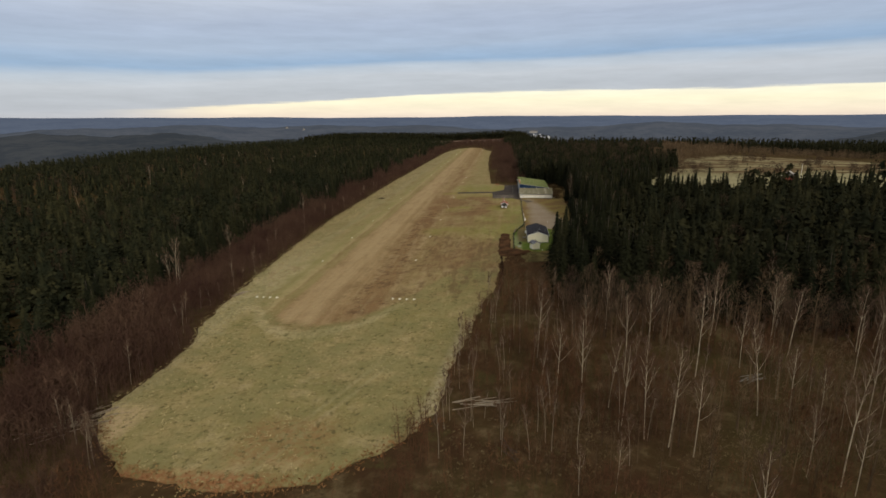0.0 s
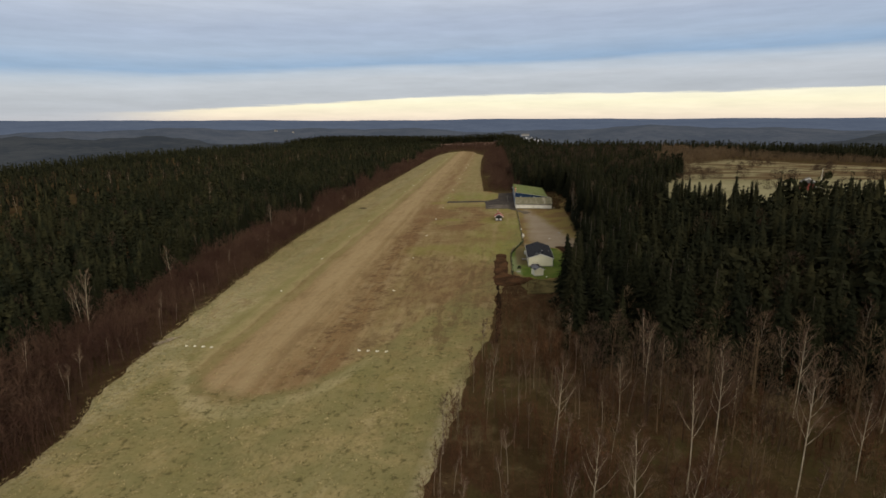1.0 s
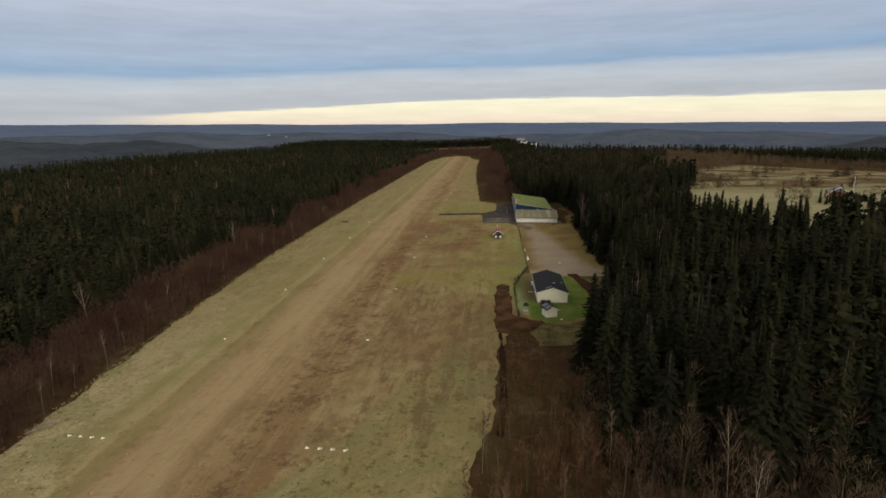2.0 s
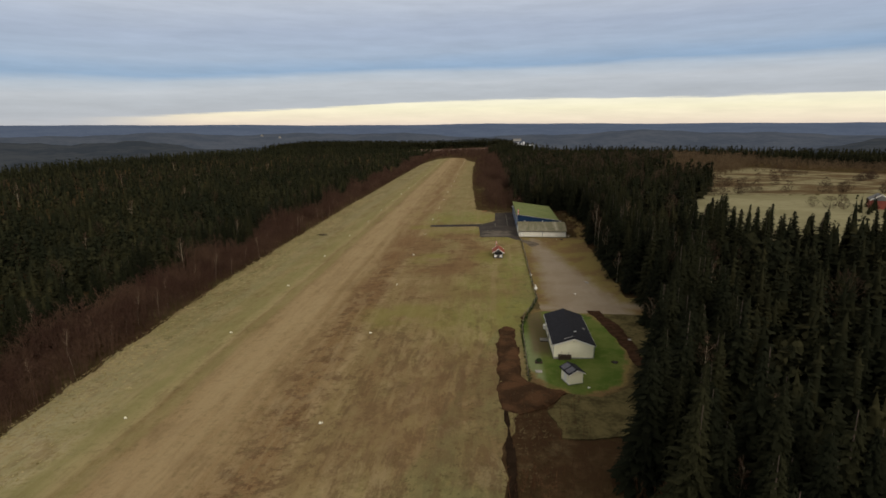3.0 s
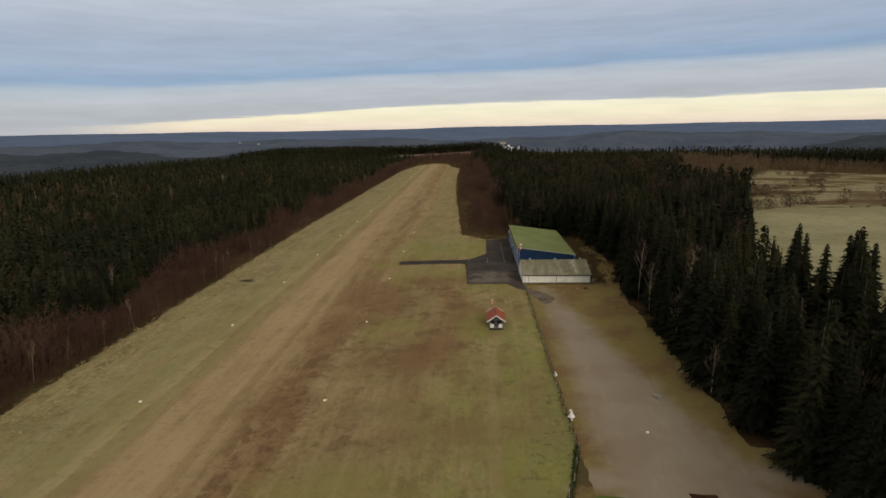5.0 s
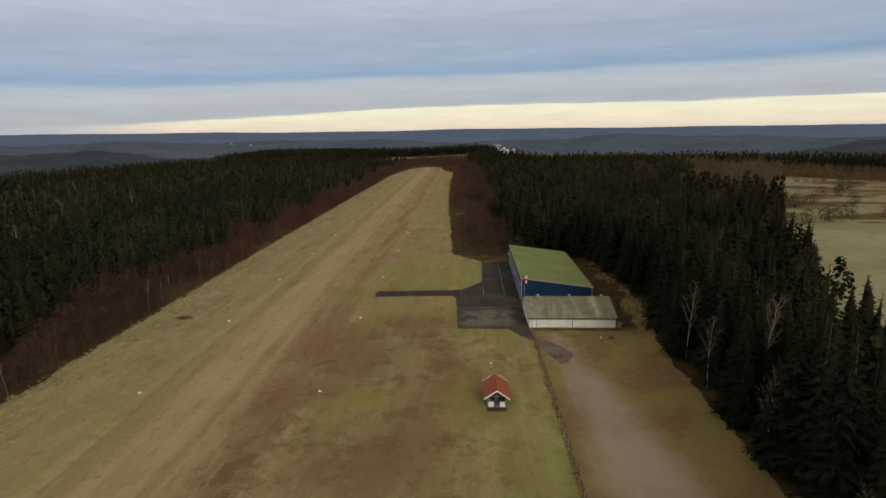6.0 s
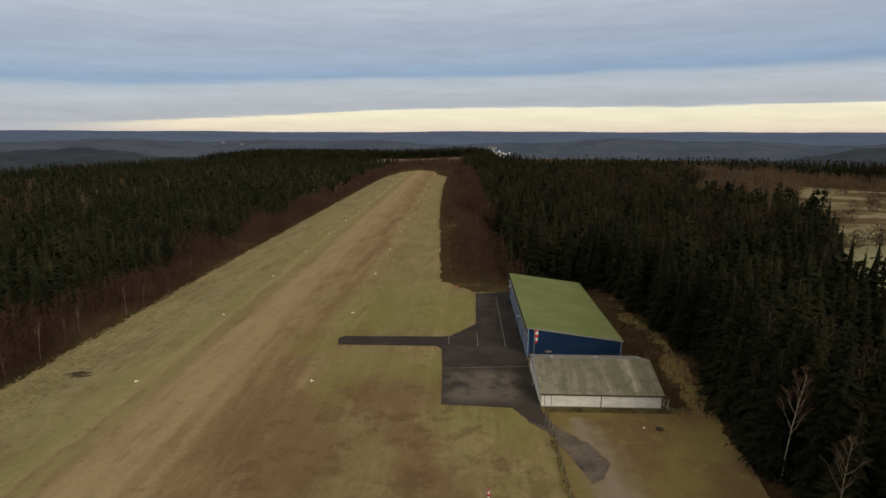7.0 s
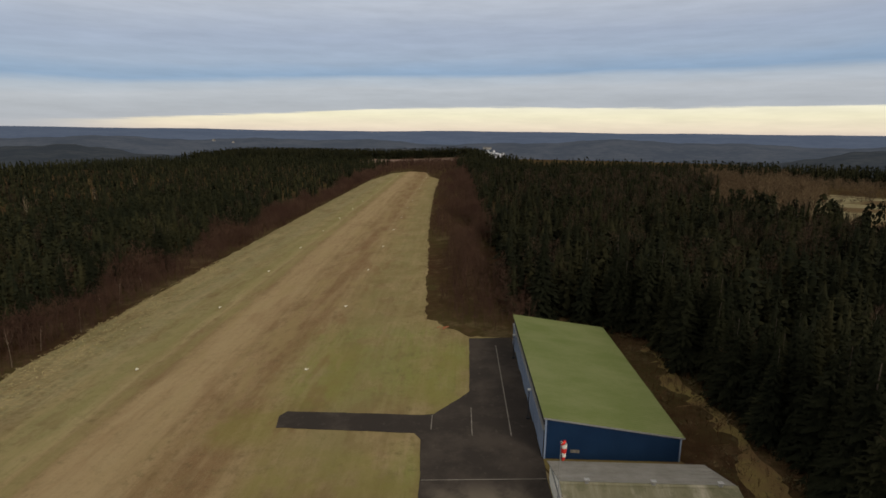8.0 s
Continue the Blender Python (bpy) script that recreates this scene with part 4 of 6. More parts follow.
def wood_box():
    root = thing("storage_bench", on(6.1, 181.1, 0.06), "dark brown wooden storage bench at the gable", "bench")
    part("chest", box(0, 2.15, 0.05, 0.55, 0, 0.78, 0.02), MAT_BROWN, root)
    part("lid", box(-0.05, 2.2, 0.0, 0.58, 0.79, 0.85, 0.015), MAT_BROWN, root)
    for x in (0.5, 1.75):
        part("post", tube([(x, 0.52, 0.85), (x, 0.52, 1.35)], [0.03, 0.03], 6), MAT_BROWN, root)


def garden_shed():
    root = thing("garden_shed", on(6.5, 171.7, 0.06, 0, 0, 20) @ pose(1.25, 0, 0), "small white garden shed with black gable roof", "shed")
    gable_house(root, 1.2, 0, 2.6, 1.95, 2.5, MAT_CREAM, MAT_BLACK_ROOF, 0.3, 0.35, 0.08, 0.1)
    for s in (-1, 1):
        part("verge_board", prism([(0, -0.38, 2.40), (s * 1.5, -0.38, 1.71), (s * 1.5, -0.38, 1.84), (0, -0.38, 2.53)], (0, 0.03, 0)), MAT_WHITE, root, "white verge board")
    part("plinth", box(-1.24, 1.24, -0.04, 2.64, -0.3, 0.12), MAT_STONE, root)
    part("door", box(-1.23, -1.19, 0.8, 1.7, 0.12, 1.85), MAT_WHITE, root)
    for y in (-0.15, 1.4):
        part("roof_panel", prism([(-0.18, y, 2.55), (-1.38, y, 2.0), (-1.38, y, 2.05), (-0.18, y, 2.60)], (0, 1.3, 0)), MAT_PANEL, root, "glassy dark panel on the roof")


def picnic_hut():
    root = thing("picnic_hut", on(-3.2, 257.6, 0.02), "open wooden picnic hut with red roof and white trim", "hut")
    half, y1, eave, ridge = 1.35, 5.0, 1.8, 2.75
    part("back_wall", prism([(-half, y1 - 0.12, 0), (half, y1 - 0.12, 0), (half, y1 - 0.12, eave), (0, y1 - 0.12, ridge), (-half, y1 - 0.12, eave)], (0, 0.12, 0)), MAT_GREY, root)
    part("side_wall", box(-half, -half + 0.12, 0.9, y1 - 0.12, 0, eave), MAT_GREY, root)
    part("side_wall", box(half - 0.12, half, 0.9, y1 - 0.12, 0, eave), MAT_GREY, root)
    part("floor", box(-half, half, 0, y1, 0, 0.08), MAT_GREY, root)
    for x in (-half + 0.08, half - 0.08):
        part("post", box(x - 0.08, x + 0.08, 0.02, 0.18, 0.08, eave), MAT_GREY, root)
    part("tie_beam", box(-half, half, 0.04, 0.16, eave - 0.12, eave), MAT_GREY, root)
    part("king_post", box(-0.07, 0.07, 0.05, 0.15, eave, ridge - 0.1), MAT_GREY, root)
    for s in (-1, 1):
        part("half_wall", box(s * 0.45 if s > 0 else -half + 0.16, half - 0.16 if s > 0 else -0.45, 0.06, 0.14, 0.08, 0.85), MAT_WHITE, root, "white boarded parapet")
        fall = (ridge - eave) / half
        e = half + 0.5
        low = eave - 0.5 * fall
        slab = part("roof_slope", prism([(0, -0.45, ridge), (s * e, -0.45, low), (s * e, -0.45, low + 0.1), (0, -0.45, ridge + 0.1)], (0, y1 + 0.75, 0)), MAT_RED_ROOF, root)
        for k in range(9):
            f = (k + 0.5) / 9
            x, z = s * e * f, ridge + (low - ridge) * f
            part("tile_course", prism([(x, -0.44, z + 0.10), (x + s * e / 9, -0.44, z + 0.10 + (low - ridge) / 9), (x + s * e / 9, -0.44, z + 0.135 + (low - ridge) / 9)], (0, y1 + 0.73, 0)), MAT_RED_ROOF, slab)
        for y in (-0.5, y1 + 0.3):
            part("verge_board", prism([(0, y, ridge - 0.06), (s * (e + 0.03), y, low - 0.06), (s * (e + 0.03), y, low + 0.15), (0, y, ridge + 0.15)], (0, 0.05, 0)), MAT_WHITE, root, "white verge board")
    part("ridge_cap", tube([(0, -0.46, ridge + 0.1), (0, y1 + 0.31, ridge + 0.1)], [0.09, 0.09], 6), MAT_RED_ROOF, root)
    t = thing("picnic_table", on(-3.2, 260.2, 0.1), "grey wooden table inside the picnic hut", "table")
    part("tabletop", box(-0.4, 0.4, -0.8, 0.8, 0.7, 0.76, 0.01), MAT_GREY, t)
    for y in (-0.6, 0.6):
        part("trestle", box(-0.3, 0.3, y - 0.05, y + 0.05, 0, 0.7), MAT_GREY, t)
    for s in (-1, 1):
        b = thing("bench", on(-3.2 + s * 0.9, 260.2, 0.1), "grey wooden bench inside the picnic hut", "bench", "hut benches")
        part("seat", box(-0.18, 0.18, -0.9, 0.9, 0.42, 0.47, 0.01), MAT_GREY, b)
        for y in (-0.7, 0.7):
            part("leg", box(-0.15, 0.15, y - 0.04, y + 0.04, 0, 0.42), MAT_GREY, b)
    slab = thing("doorstep", on(-3.2, 256.75, 0.02), "dark flagstone step before the picnic hut", "step")
    part("flagstone", box(-1.4, 1.4, -0.3, 0.75, 0, 0.07, 0.03), MAT_BROWN, slab)
    for x, y in ((-5.0, 256.4), (-1.4, 256.4), (-5.2, 257.9), (-1.2, 257.9)):
        s = thing("edge_stone", on(x, y, 0.02), "small whitewashed stone by the hut", "stone", "hut stones")
        part("stone", lump(0.10, 0.8, x + y, 1), MAT_LINE, s)


def old_hangar():
    root = thing("old_hangar", on(4.9, 289.1, 0.03), "low white hangar with lichen-stained cement sheet roof", "hangar")
    w, d, eave, ridge = 17.0, 13.6, 2.15, 4.35
    t = 0.18
    for x0, x1 in ((0, 8.45), (8.55, w)):
        part("wall_panel", box(x0, x1, 0, t, 0.1, eave), MAT_WORN_WHITE, root, "worn white boarded panel")
    part("joint_post", box(8.44, 8.56, -0.02, t, 0, eave), MAT_BROWN, root, "dark joint post")
    part("plinth", box(-0.02, w + 0.02, -0.03, d, -0.4, 0.12), MAT_STONE, root)
    part("back_wall", box(0, w, d - t, d, 0.1, eave), MAT_WORN_WHITE, root)
    for x in (0, w - t):
        part("gable_wall", prism([(x, t, 0.1), (x, d - t, 0.1), (x, d - t, eave), (x, d / 2, ridge), (x, t, eave)], (t, 0, 0)), MAT_WORN_WHITE, root)
    for k in range(4):
        part("sliding_door", box(-0.10, -0.03, 1.0 + k * 2.9, 1.0 + k * 2.9 + 2.84, 0.12, 2.1, 0.01), MAT_WORN_WHITE, root, "white sliding hangar door")
    part("door_rail", box(-0.14, 0.0, 0.6, d - 0.6, 2.14, 2.28), MAT_STEEL, root)
    gate = part("door", box(0.55, 1.35, -0.05, 0.0, 0.15, 1.85), MAT_WHITE, root, "small pale door")
    part("door_frame", prism([(0.45, -0.03, 0.12), (0.55, -0.03, 0.12), (0.55, -0.03, 1.85), (1.35, -0.03, 1.85), (1.35, -0.03, 0.12), (1.45, -0.03, 0.12), (1.45, -0.03, 1.97), (0.45, -0.03, 1.97)], (0, 0.04, 0)), MAT_GREY, gate)
    fall = (ridge - eave) / (d / 2)
    for s, y_eave in ((1, -0.3), (-1, d + 0.3)):
        low = eave - 0.3 * fall
        slope = part("roof_slope", prism([(-0.3, d / 2, ridge), (-0.3, y_eave, low), (-0.3, y_eave, low + 0.07), (-0.3, d / 2, ridge + 0.07)], (w + 0.6, 0, 0)), MAT_SHEET if s > 0 else MAT_CEMENT, root)
        ribs = bmesh.new()
        for k in range(58):
            x = -0.28 + k * (w + 0.52) / 57
            prism([(x, d / 2, ridge + 0.07), (x, y_eave, low + 0.07), (x, y_eave, low + 0.105), (x, d / 2, ridge + 0.105)], (0.09, 0, 0), ribs)
        part("sheet_ribs", ribs, MAT_SHEET if s > 0 else MAT_CEMENT, slope)
        for k in range(1, 6):
            f = k / 6
            y, z = d / 2 + (y_eave - d / 2) * f, ridge + (low - ridge) * f
            part("sheet_lap", prism([(-0.3, y, z + 0.07), (-0.3, y + (y_eave - d / 2) * 0.02, z + 0.07), (-0.3, y, z + 0.125)], (w + 0.6, 0, 0)), MAT_SHEET if s > 0 else MAT_CEMENT, slope)
    part("ridge_cap", prism([(-0.3, d / 2 - 0.25, ridge + 0.06), (-0.3, d / 2 + 0.25, ridge + 0.06), (-0.3, d / 2, ridge + 0.18)], (w + 0.6, 0, 0)), MAT_SHEET, root)
    for x in (2.4, 9.0, 15.6):
        v = part("roof_vent", box(x - 0.18, x + 0.18, d / 2 - 0.15, d / 2 + 0.15, ridge, ridge + 0.45, 0.02), MAT_STEEL, root, "grey ridge ventilator")
        part("cap", box(x - 0.26, x + 0.26, d / 2 - 0.22, d / 2 + 0.22, ridge + 0.45, ridge + 0.52), MAT_STEEL, v)
    part("fascia", box(-0.3, w + 0.3, -0.36, -0.31, eave - 0.2, eave - 0.02), MAT_BROWN, root, "dark eaves board")


def blue_hangar():
    root = thing("blue_hangar", on(4.9, 306.6, 0.09), "blue sheet-metal hangar with green single-pitch roof", "hangar")
    w, d, high, low = 16.2, 36.8, 5.35, 3.2
    t = 0.2
    for name, y in (("front_wall", 0), ("back_wall", d - t)):
        wall = part(name, prism([(0, y, 0), (w, y, 0), (w, y, low), (0, y, high)], (0, t, 0)), MAT_BLUE, root)
        ribs = bmesh.new()
        for k in range(54):
            x = 0.15 + k * (w - 0.3) / 53
            top = high + (low - high) * x / w
            box(x - 0.03, x + 0.03, y - 0.03 if y == 0 else y + t, y if y == 0 else y + t + 0.03, 0.05, top - 0.12, 0, ribs)
        part("sheet_ribs", ribs, MAT_BLUE, wall)
    part("side_wall", box(w - t, w, t, d - t, 0, low - 0.03), MAT_BLUE, root)
    part("corner_trim", box(-0.06, 0.14, -0.06, 0.14, 0, high), MAT_PALE_BLUE, root, "pale blue corner trim")
    part("corner_trim", box(w - 0.12, w + 0.06, -0.06, 0.12, 0, low), MAT_PALE_BLUE, root, "pale blue corner trim")
    part("lintel", box(0.0, 0.35, 0.2, d - t, 3.75, high - 0.05), MAT_DARK, root, "dark recessed band above the doors")
    n = 9
    step = (d - 0.6) / n
    for k in range(n):
        door = part("sliding_door", box(-0.12 if k % 2 else -0.2, -0.02 if k % 2 else -0.13, 0.2 + k * step, 0.2 + (k + 1) * step + 0.05, 0.06, 3.75, 0.015), MAT_PALE_BLUE, root, "pale blue sliding door leaf")
        for j in range(1, 4):
            part("door_rib", box(-0.23 if k % 2 == 0 else -0.15, -0.2 if k % 2 == 0 else -0.12, 0.2 + (k + j / 4) * step - 0.04, 0.2 + (k + j / 4) * step + 0.04, 0.12, 3.7), MAT_PALE_BLUE, door)
    part("door_track", box(-0.3, 0.0, 0.0, d, 3.76, 3.9), MAT_STEEL, root)
    e = 0.3
    roof = part("roof", prism([(-e, -e, high + e * (high - low) / w), (w + e, -e, low - e * (high - low) / w), (w + e, -e, low - e * (high - low) / w + 0.16), (-e, -e, high + e * (high - low) / w + 0.16)], (0, d + 2 * e, 0)), MAT_GREEN_ROOF, root)
    seams = bmesh.new()
    top = [high + e * (high - low) / w + 0.16, low - e * (high - low) / w + 0.16]
    for k in range(74):
        y = -e + 0.1 + k * (d + 2 * e - 0.2) / 73
        prism([(-e, y, top[0]), (w + e, y, top[1]), (w + e, y, top[1] + 0.03), (-e, y, top[0] + 0.03)], (0, 0.05, 0), seams)
    part("roof_seams", seams, MAT_GREEN_ROOF, roof)
    part("verge_trim", prism([(-e, -e - 0.03, top[0] - 0.18), (w + e, -e - 0.03, top[1] - 0.18), (w + e, -e - 0.03, top[1] + 0.02), (-e, -e - 0.03, top[0] + 0.02)], (0, 0.03, 0)), MAT_STEEL, root, "pale metal verge trim")
    part("sign", box(3.1, 4.2, -0.05, -0.03, 0.9, 1.3), MAT_LINE, root, "small pale sign plate")


def lamp_post(y):
    root = thing("lamp_post", on(4.15, y, 0.09), "slim dark post with a white floodlight by the hangar doors", "lamp", "apron lamps")
    part("pole", tube([(0, 0, 0), (0, 0, 4.2)], [0.06, 0.05], 8), MAT_DARK, root)
    head = part("lamp_head", box(-0.22, 0.22, -0.15, 0.15, 4.2, 4.42, 0.03), MAT_WHITE, root, "white floodlight head")
    part("bracket", box(-0.05, 0.05, -0.05, 0.05, 4.1, 4.22), MAT_STEEL, head)
    part("foot", box(-0.25, 0.25, -0.25, 0.25, 0, 0.25, 0.02), MAT_DARK, root)


def windsock(x, y, base, top, size, label):
    root = thing("windsock", on(x, y, base), label, "windsock")
    part("pole", tube([(0, 0, 0), (0, 0, top)], [0.05, 0.035], 8), MAT_STEEL, root)
    part("swivel_ring", tube([(0, 0, top - 0.12), (0, 0, top + 0.05)], [0.08, 0.08], 8), MAT_STEEL, root)
    path = [(0.10, -0.05, top), (0.24, -0.10, top - 0.12), (0.28, -0.12, top - 0.5), (0.25, -0.10, top - 0.95), (0.27, -0.12, top - 1.35), (0.24, -0.1, top - 1.7)]
    rad = [0.26, 0.27, 0.22, 0.2, 0.16, 0.12]
    path = [(px * size, py * size, top + (pz - top) * size) for px, py, pz in path]
    for k in range(5):
        part("sock_band", tube(path[k:k + 2], [rad[k] * size, rad[k + 1] * size], 10, caps=k == 4), MAT_RED if k % 2 == 0 else MAT_WHITE, root, "red cloth band" if k % 2 == 0 else "white cloth band")


clubhouse()
heat_pump()
deck()
wood_box()
garden_shed()
picnic_hut()
old_hangar()
blue_hangar()
lamp_post(316.0)
lamp_post(336.5)
windsock(4.45, 295.6, 0.05, 9.1, 1.12, "limp red and white windsock on a pole by the hangars")
windsock(-3.9, 266.0, 0.0, 3.4, 0.65, "small red and white windsock behind the picnic hut")


# ---- runway markers ----


def runway_marker():
    root = thing("runway_marker", on(0, 0, 0), "pair of small white marker cones on the grass", "runway marker", "runway edge markers")
    for x, r in ((-0.13, 0.13), (0.22, 0.08)):
        bm = bmesh.new()
        bmesh.ops.create_cone(bm, cap_ends=True, segments=12, radius1=r, radius2=r * 0.35, depth=0.24)
        bmesh.ops.translate(bm, verts=bm.verts, vec=(x, 0, 0.16))
        cone = part("cone", bm, MAT_CREAM, root)
        part("base_plate", box(x - r - 0.05, x + r + 0.05, -r - 0.05, r + 0.05, 0, 0.04), MAT_WHITE if x < 0 else MAT_POST, cone)
    return root


first = runway_marker()
spots = []
for k in range(20):
    y = 160.4 + 34.6 * k
    spots += [(-29.9 - 0.0095 * (y - 160), y), (-60.4 - 0.0095 * (y - 160), y + 1.2)]
spots += [(-29.5 + 1.78 * k, 123.3 - 0.15 * k) for k in range(4)] + [(-65.6 + 1.88 * k, 125.6 - 0.2 * k) for k in range(4)]
first.matrix_basis = on(*spots[0], 0.02)
for k, (x, y) in enumerate(spots[1:]):
    copy_thing(first, on(x, y, 0.02, 0, 0, (k * 37) % 60 - 30))

# ---- fence, yard clutter ----


def fence():
    root = thing("fence", pose(0, 0, 0), "weathered post and rail fence along the yard", "fence")
    line = [(5.3, 286.5), (5.3, 262), (5.2, 245), (5.1, 230), (5.2, 215), (3.6, 209), (1.5, 203.5), (0.7, 196), (0.6, 186), (0.4, 173)]
    for (x0, y0), (x1, y1) in zip(line, line[1:]):
        n = max(1, round(math.hypot(x1 - x0, y1 - y0) / 2.5))
        for k in range(n):
            f, h = k / n, (k + 1) / n
            a, b = (x0 + (x1 - x0) * f, y0 + (y1 - y0) * f), (x0 + (x1 - x0) * h, y0 + (y1 - y0) * h)
            za, zb = float(land(*a)), float(land(*b))
            part("post", box(a[0] - 0.05, a[0] + 0.05, a[1] - 0.05, a[1] + 0.05, za - 0.1, za + 1.05), MAT_POST, root)
            part("rail", tube([(*a, za + 0.9), (*b, zb + 0.9)], [0.035, 0.035], 4), MAT_BROWN, root)
            part("rail", tube([(*a, za + 0.5), (*b, zb + 0.5)], [0.035, 0.035], 4), MAT_BROWN, root)


def cone_marker(x, y, q, label):
    """A flared white hood on a post, with a knob above and one below."""
    root = thing("cone_marker", on(x, y, 0.03), label, "marker")
    part("post", tube([(0, 0, 0), (0, 0, 0.75 * q)], [0.045, 0.045], 6), MAT_GREY, root)
    part("hood", tube([(0, 0, 0.55 * q), (0, 0, 0.62 * q), (0, 0, 1.0 * q), (0, 0, 1.3 * q)], [0.50 * q, 0.46 * q, 0.20 * q, 0.12 * q], 10), MAT_WHITE, root)
    part("knob", lump(0.17 * q, 1.0, 5, 1, at=(-0.08 * q, 0.05 * q, 1.42 * q)), MAT_WHITE, root)
    part("bracket", tube([(0.0, 0, 1.34 * q), (-0.34 * q, 0.1, 1.42 * q)], [0.05, 0.04], 5), MAT_WHITE, root)
    part("reflector", lump(0.2 * q, 0.9, 7, 1, at=(0.0, -0.30 * q, 0.22 * q)), MAT_WHITE, root)


def stone_slab():
    root = thing("paving_slab", on(2.3, 176.6, 0.06), "pale square paving slab in the grass", "slab")
    part("slab", box(-0.55, 0.55, -0.5, 0.5, 0, 0.12, 0.03), MAT_STONE, root)


def fire_pit(x, y):
    root = thing("fire_pit", on(x, y, 0.06), "round stone fire pit with dark ashes", "fire pit")
    for k in range(11):
        a = k * math.tau / 11
        part("stone", lump(0.13, 0.8, k, 1, at=(0.48 * math.cos(a), 0.48 * math.sin(a), 0.05)), MAT_BROWN, root)
    part("ashes", tube([(0, 0, 0.02), (0, 0, 0.07)], [0.4, 0.36], 12), MAT_DARK, root, "black ashes")


def planter(x, y):
    root = thing("planter", on(x, y, 0.06), "square wooden planter with a dark shrub", "planter")
    part("crate", box(-0.6, 0.6, -0.5, 0.5, 0, 0.28, 0.02), MAT_BROWN, root)
    part("shrub", lump(0.5, 0.9, 3, 2, at=(0, 0, 0.35)), MAT_HEDGE, root, "dark evergreen shrub")


def boulder(x, y, r, mat, label):
    root = thing("boulder", on(x, y, 0.05), label, "stone")
    part("stone", lump(r, 0.75, x, 2), mat, root)


def log_pile(x, y, turn, count, length, label, mat=MAT_POST):
    root = thing("log_pile", on(x, y, 0.04, 0, 0, turn), label, "logs")
    rnd = random.Random(int(x * 10 + y))
    for k in range(count):
        a = rnd.gauss(0, 0.22)
        cx, cy, z = rnd.uniform(-1, 1) * length * 0.5, rnd.uniform(-0.25, 0.25) * length, 0.1 + 0.12 * (k % 3)
        h = length * rnd.uniform(0.18, 0.5)
        r = rnd.uniform(0.05, 0.11)
        part("log", tube([(cx - h * math.cos(a), cy - h * math.sin(a), z), (cx + h * math.cos(a), cy + h * math.sin(a), z + rnd.uniform(0, 0.2))], [r, r * 0.8], 6), mat, root)


fence()
cone_marker(5.5, 222.0, 1.0, "white flared cone marker on a post by the fence")
cone_marker(5.3, 235.0, 0.6, "small white cone marker on the fence line")
stone_slab()
fire_pit(15.4, 180.0)
planter(2.6, 180.2)
boulder(9.5, 170.9, 0.22, MAT_WHITE, "whitish boulder at the lawn's edge")
boulder(20.2, 189.6, 0.4, MAT_STONE, "pale boulder beside the dug strip")
boulder(19.6, 283.0, 0.5, MAT_BROWN, "dark stump in the verge grass")
boulder(17.7, 283.4, 0.16, MAT_WHITE, "small white stone in the verge grass")
boulder(14.6, 218.5, 0.25, MAT_WHITE, "pale stone on the gravel yard")
log_pile(18.5, 227.5, 150, 3, 1.6, "short pale planks lying on the verge", MAT_STONE)
log_pile(-74.2, 302.8, 10, 9, 3.0, "dark brush and log heap at the strip's edge", MAT_BROWN)
log_pile(23.3, 291.0, 70, 8, 3.0, "pale timber stacked beside the old hangar")
log_pile(-6.0, 73.5, 5, 12, 7.0, "felled pale birch logs at the wood's edge")
log_pile(36.5, 83.0, 30, 12, 3.2, "heap of pale cut branches in the brush", MAT_LINE)
log_pile(-66.5, 65.0, 52, 26, 9.0, "pale brown brushwood heap at the strip's corner", MAT_POLE)
log_pile(-71.0, 128.0, 50, 10, 4.0, "pale brown brushwood heap beside the strip", MAT_POLE)
log_pile(-1.0, 61.5, 120, 6, 3.0, "dark felled logs among brush", MAT_BROWN)
log_pile(-8.5, 352.0, 30, 6, 2.0, "rusty red scrap by the apron", MAT_ORANGE)


def far_building(name, x, y, z, w, d, h, turn, wall, roof, label):
    root = thing(name, pose(x, y, z, 0, 0, turn), label, "house")
    part("wall", box(-w / 2, w / 2, -d / 2, d / 2, 0, h), wall, root)
    part("roof", prism([(-w / 2 - 0.4, -d / 2 - 0.4, h), (-w / 2 - 0.4, d / 2 + 0.4, h), (-w / 2 - 0.4, 0, h + d * 0.35)], (w + 0.8, 0, 0)), roof, root)
    return root


cottage = far_building("farmhouse", 165, 344, float(land(165, 344)) - 0.3, 9, 7, 4.2, 65, MAT_BARN, MAT_GREYROOF, "red timber farmhouse with white gable trim in the pasture")
for s in (-1, 1):
    part("verge_board", prism([(-5.0, s * 4.0, 3.95), (-5.0, 0, 6.5), (-5.0, 0, 6.9), (-5.0, s * 4.0, 4.35)], (0.12, 0, 0)), MAT_WHITE, cottage, "white verge board")
part("corner_board", box(-4.56, -4.4, -3.56, -3.4, 0, 4.2), MAT_WHITE, cottage, "white corner board")
mast = thing("flagpole", on(171, 343, 0), "tall thin white flagpole by the farmhouse", "flagpole")
part("pole", tube([(0, 0, 0), (0, 0, 11)], [0.12, 0.07], 6), MAT_WHITE, mast)
part("knob", lump(0.16, 1.0, 2, 1, at=(0, 0, 11.1)), MAT_WHITE, mast)
town = random.Random(4)
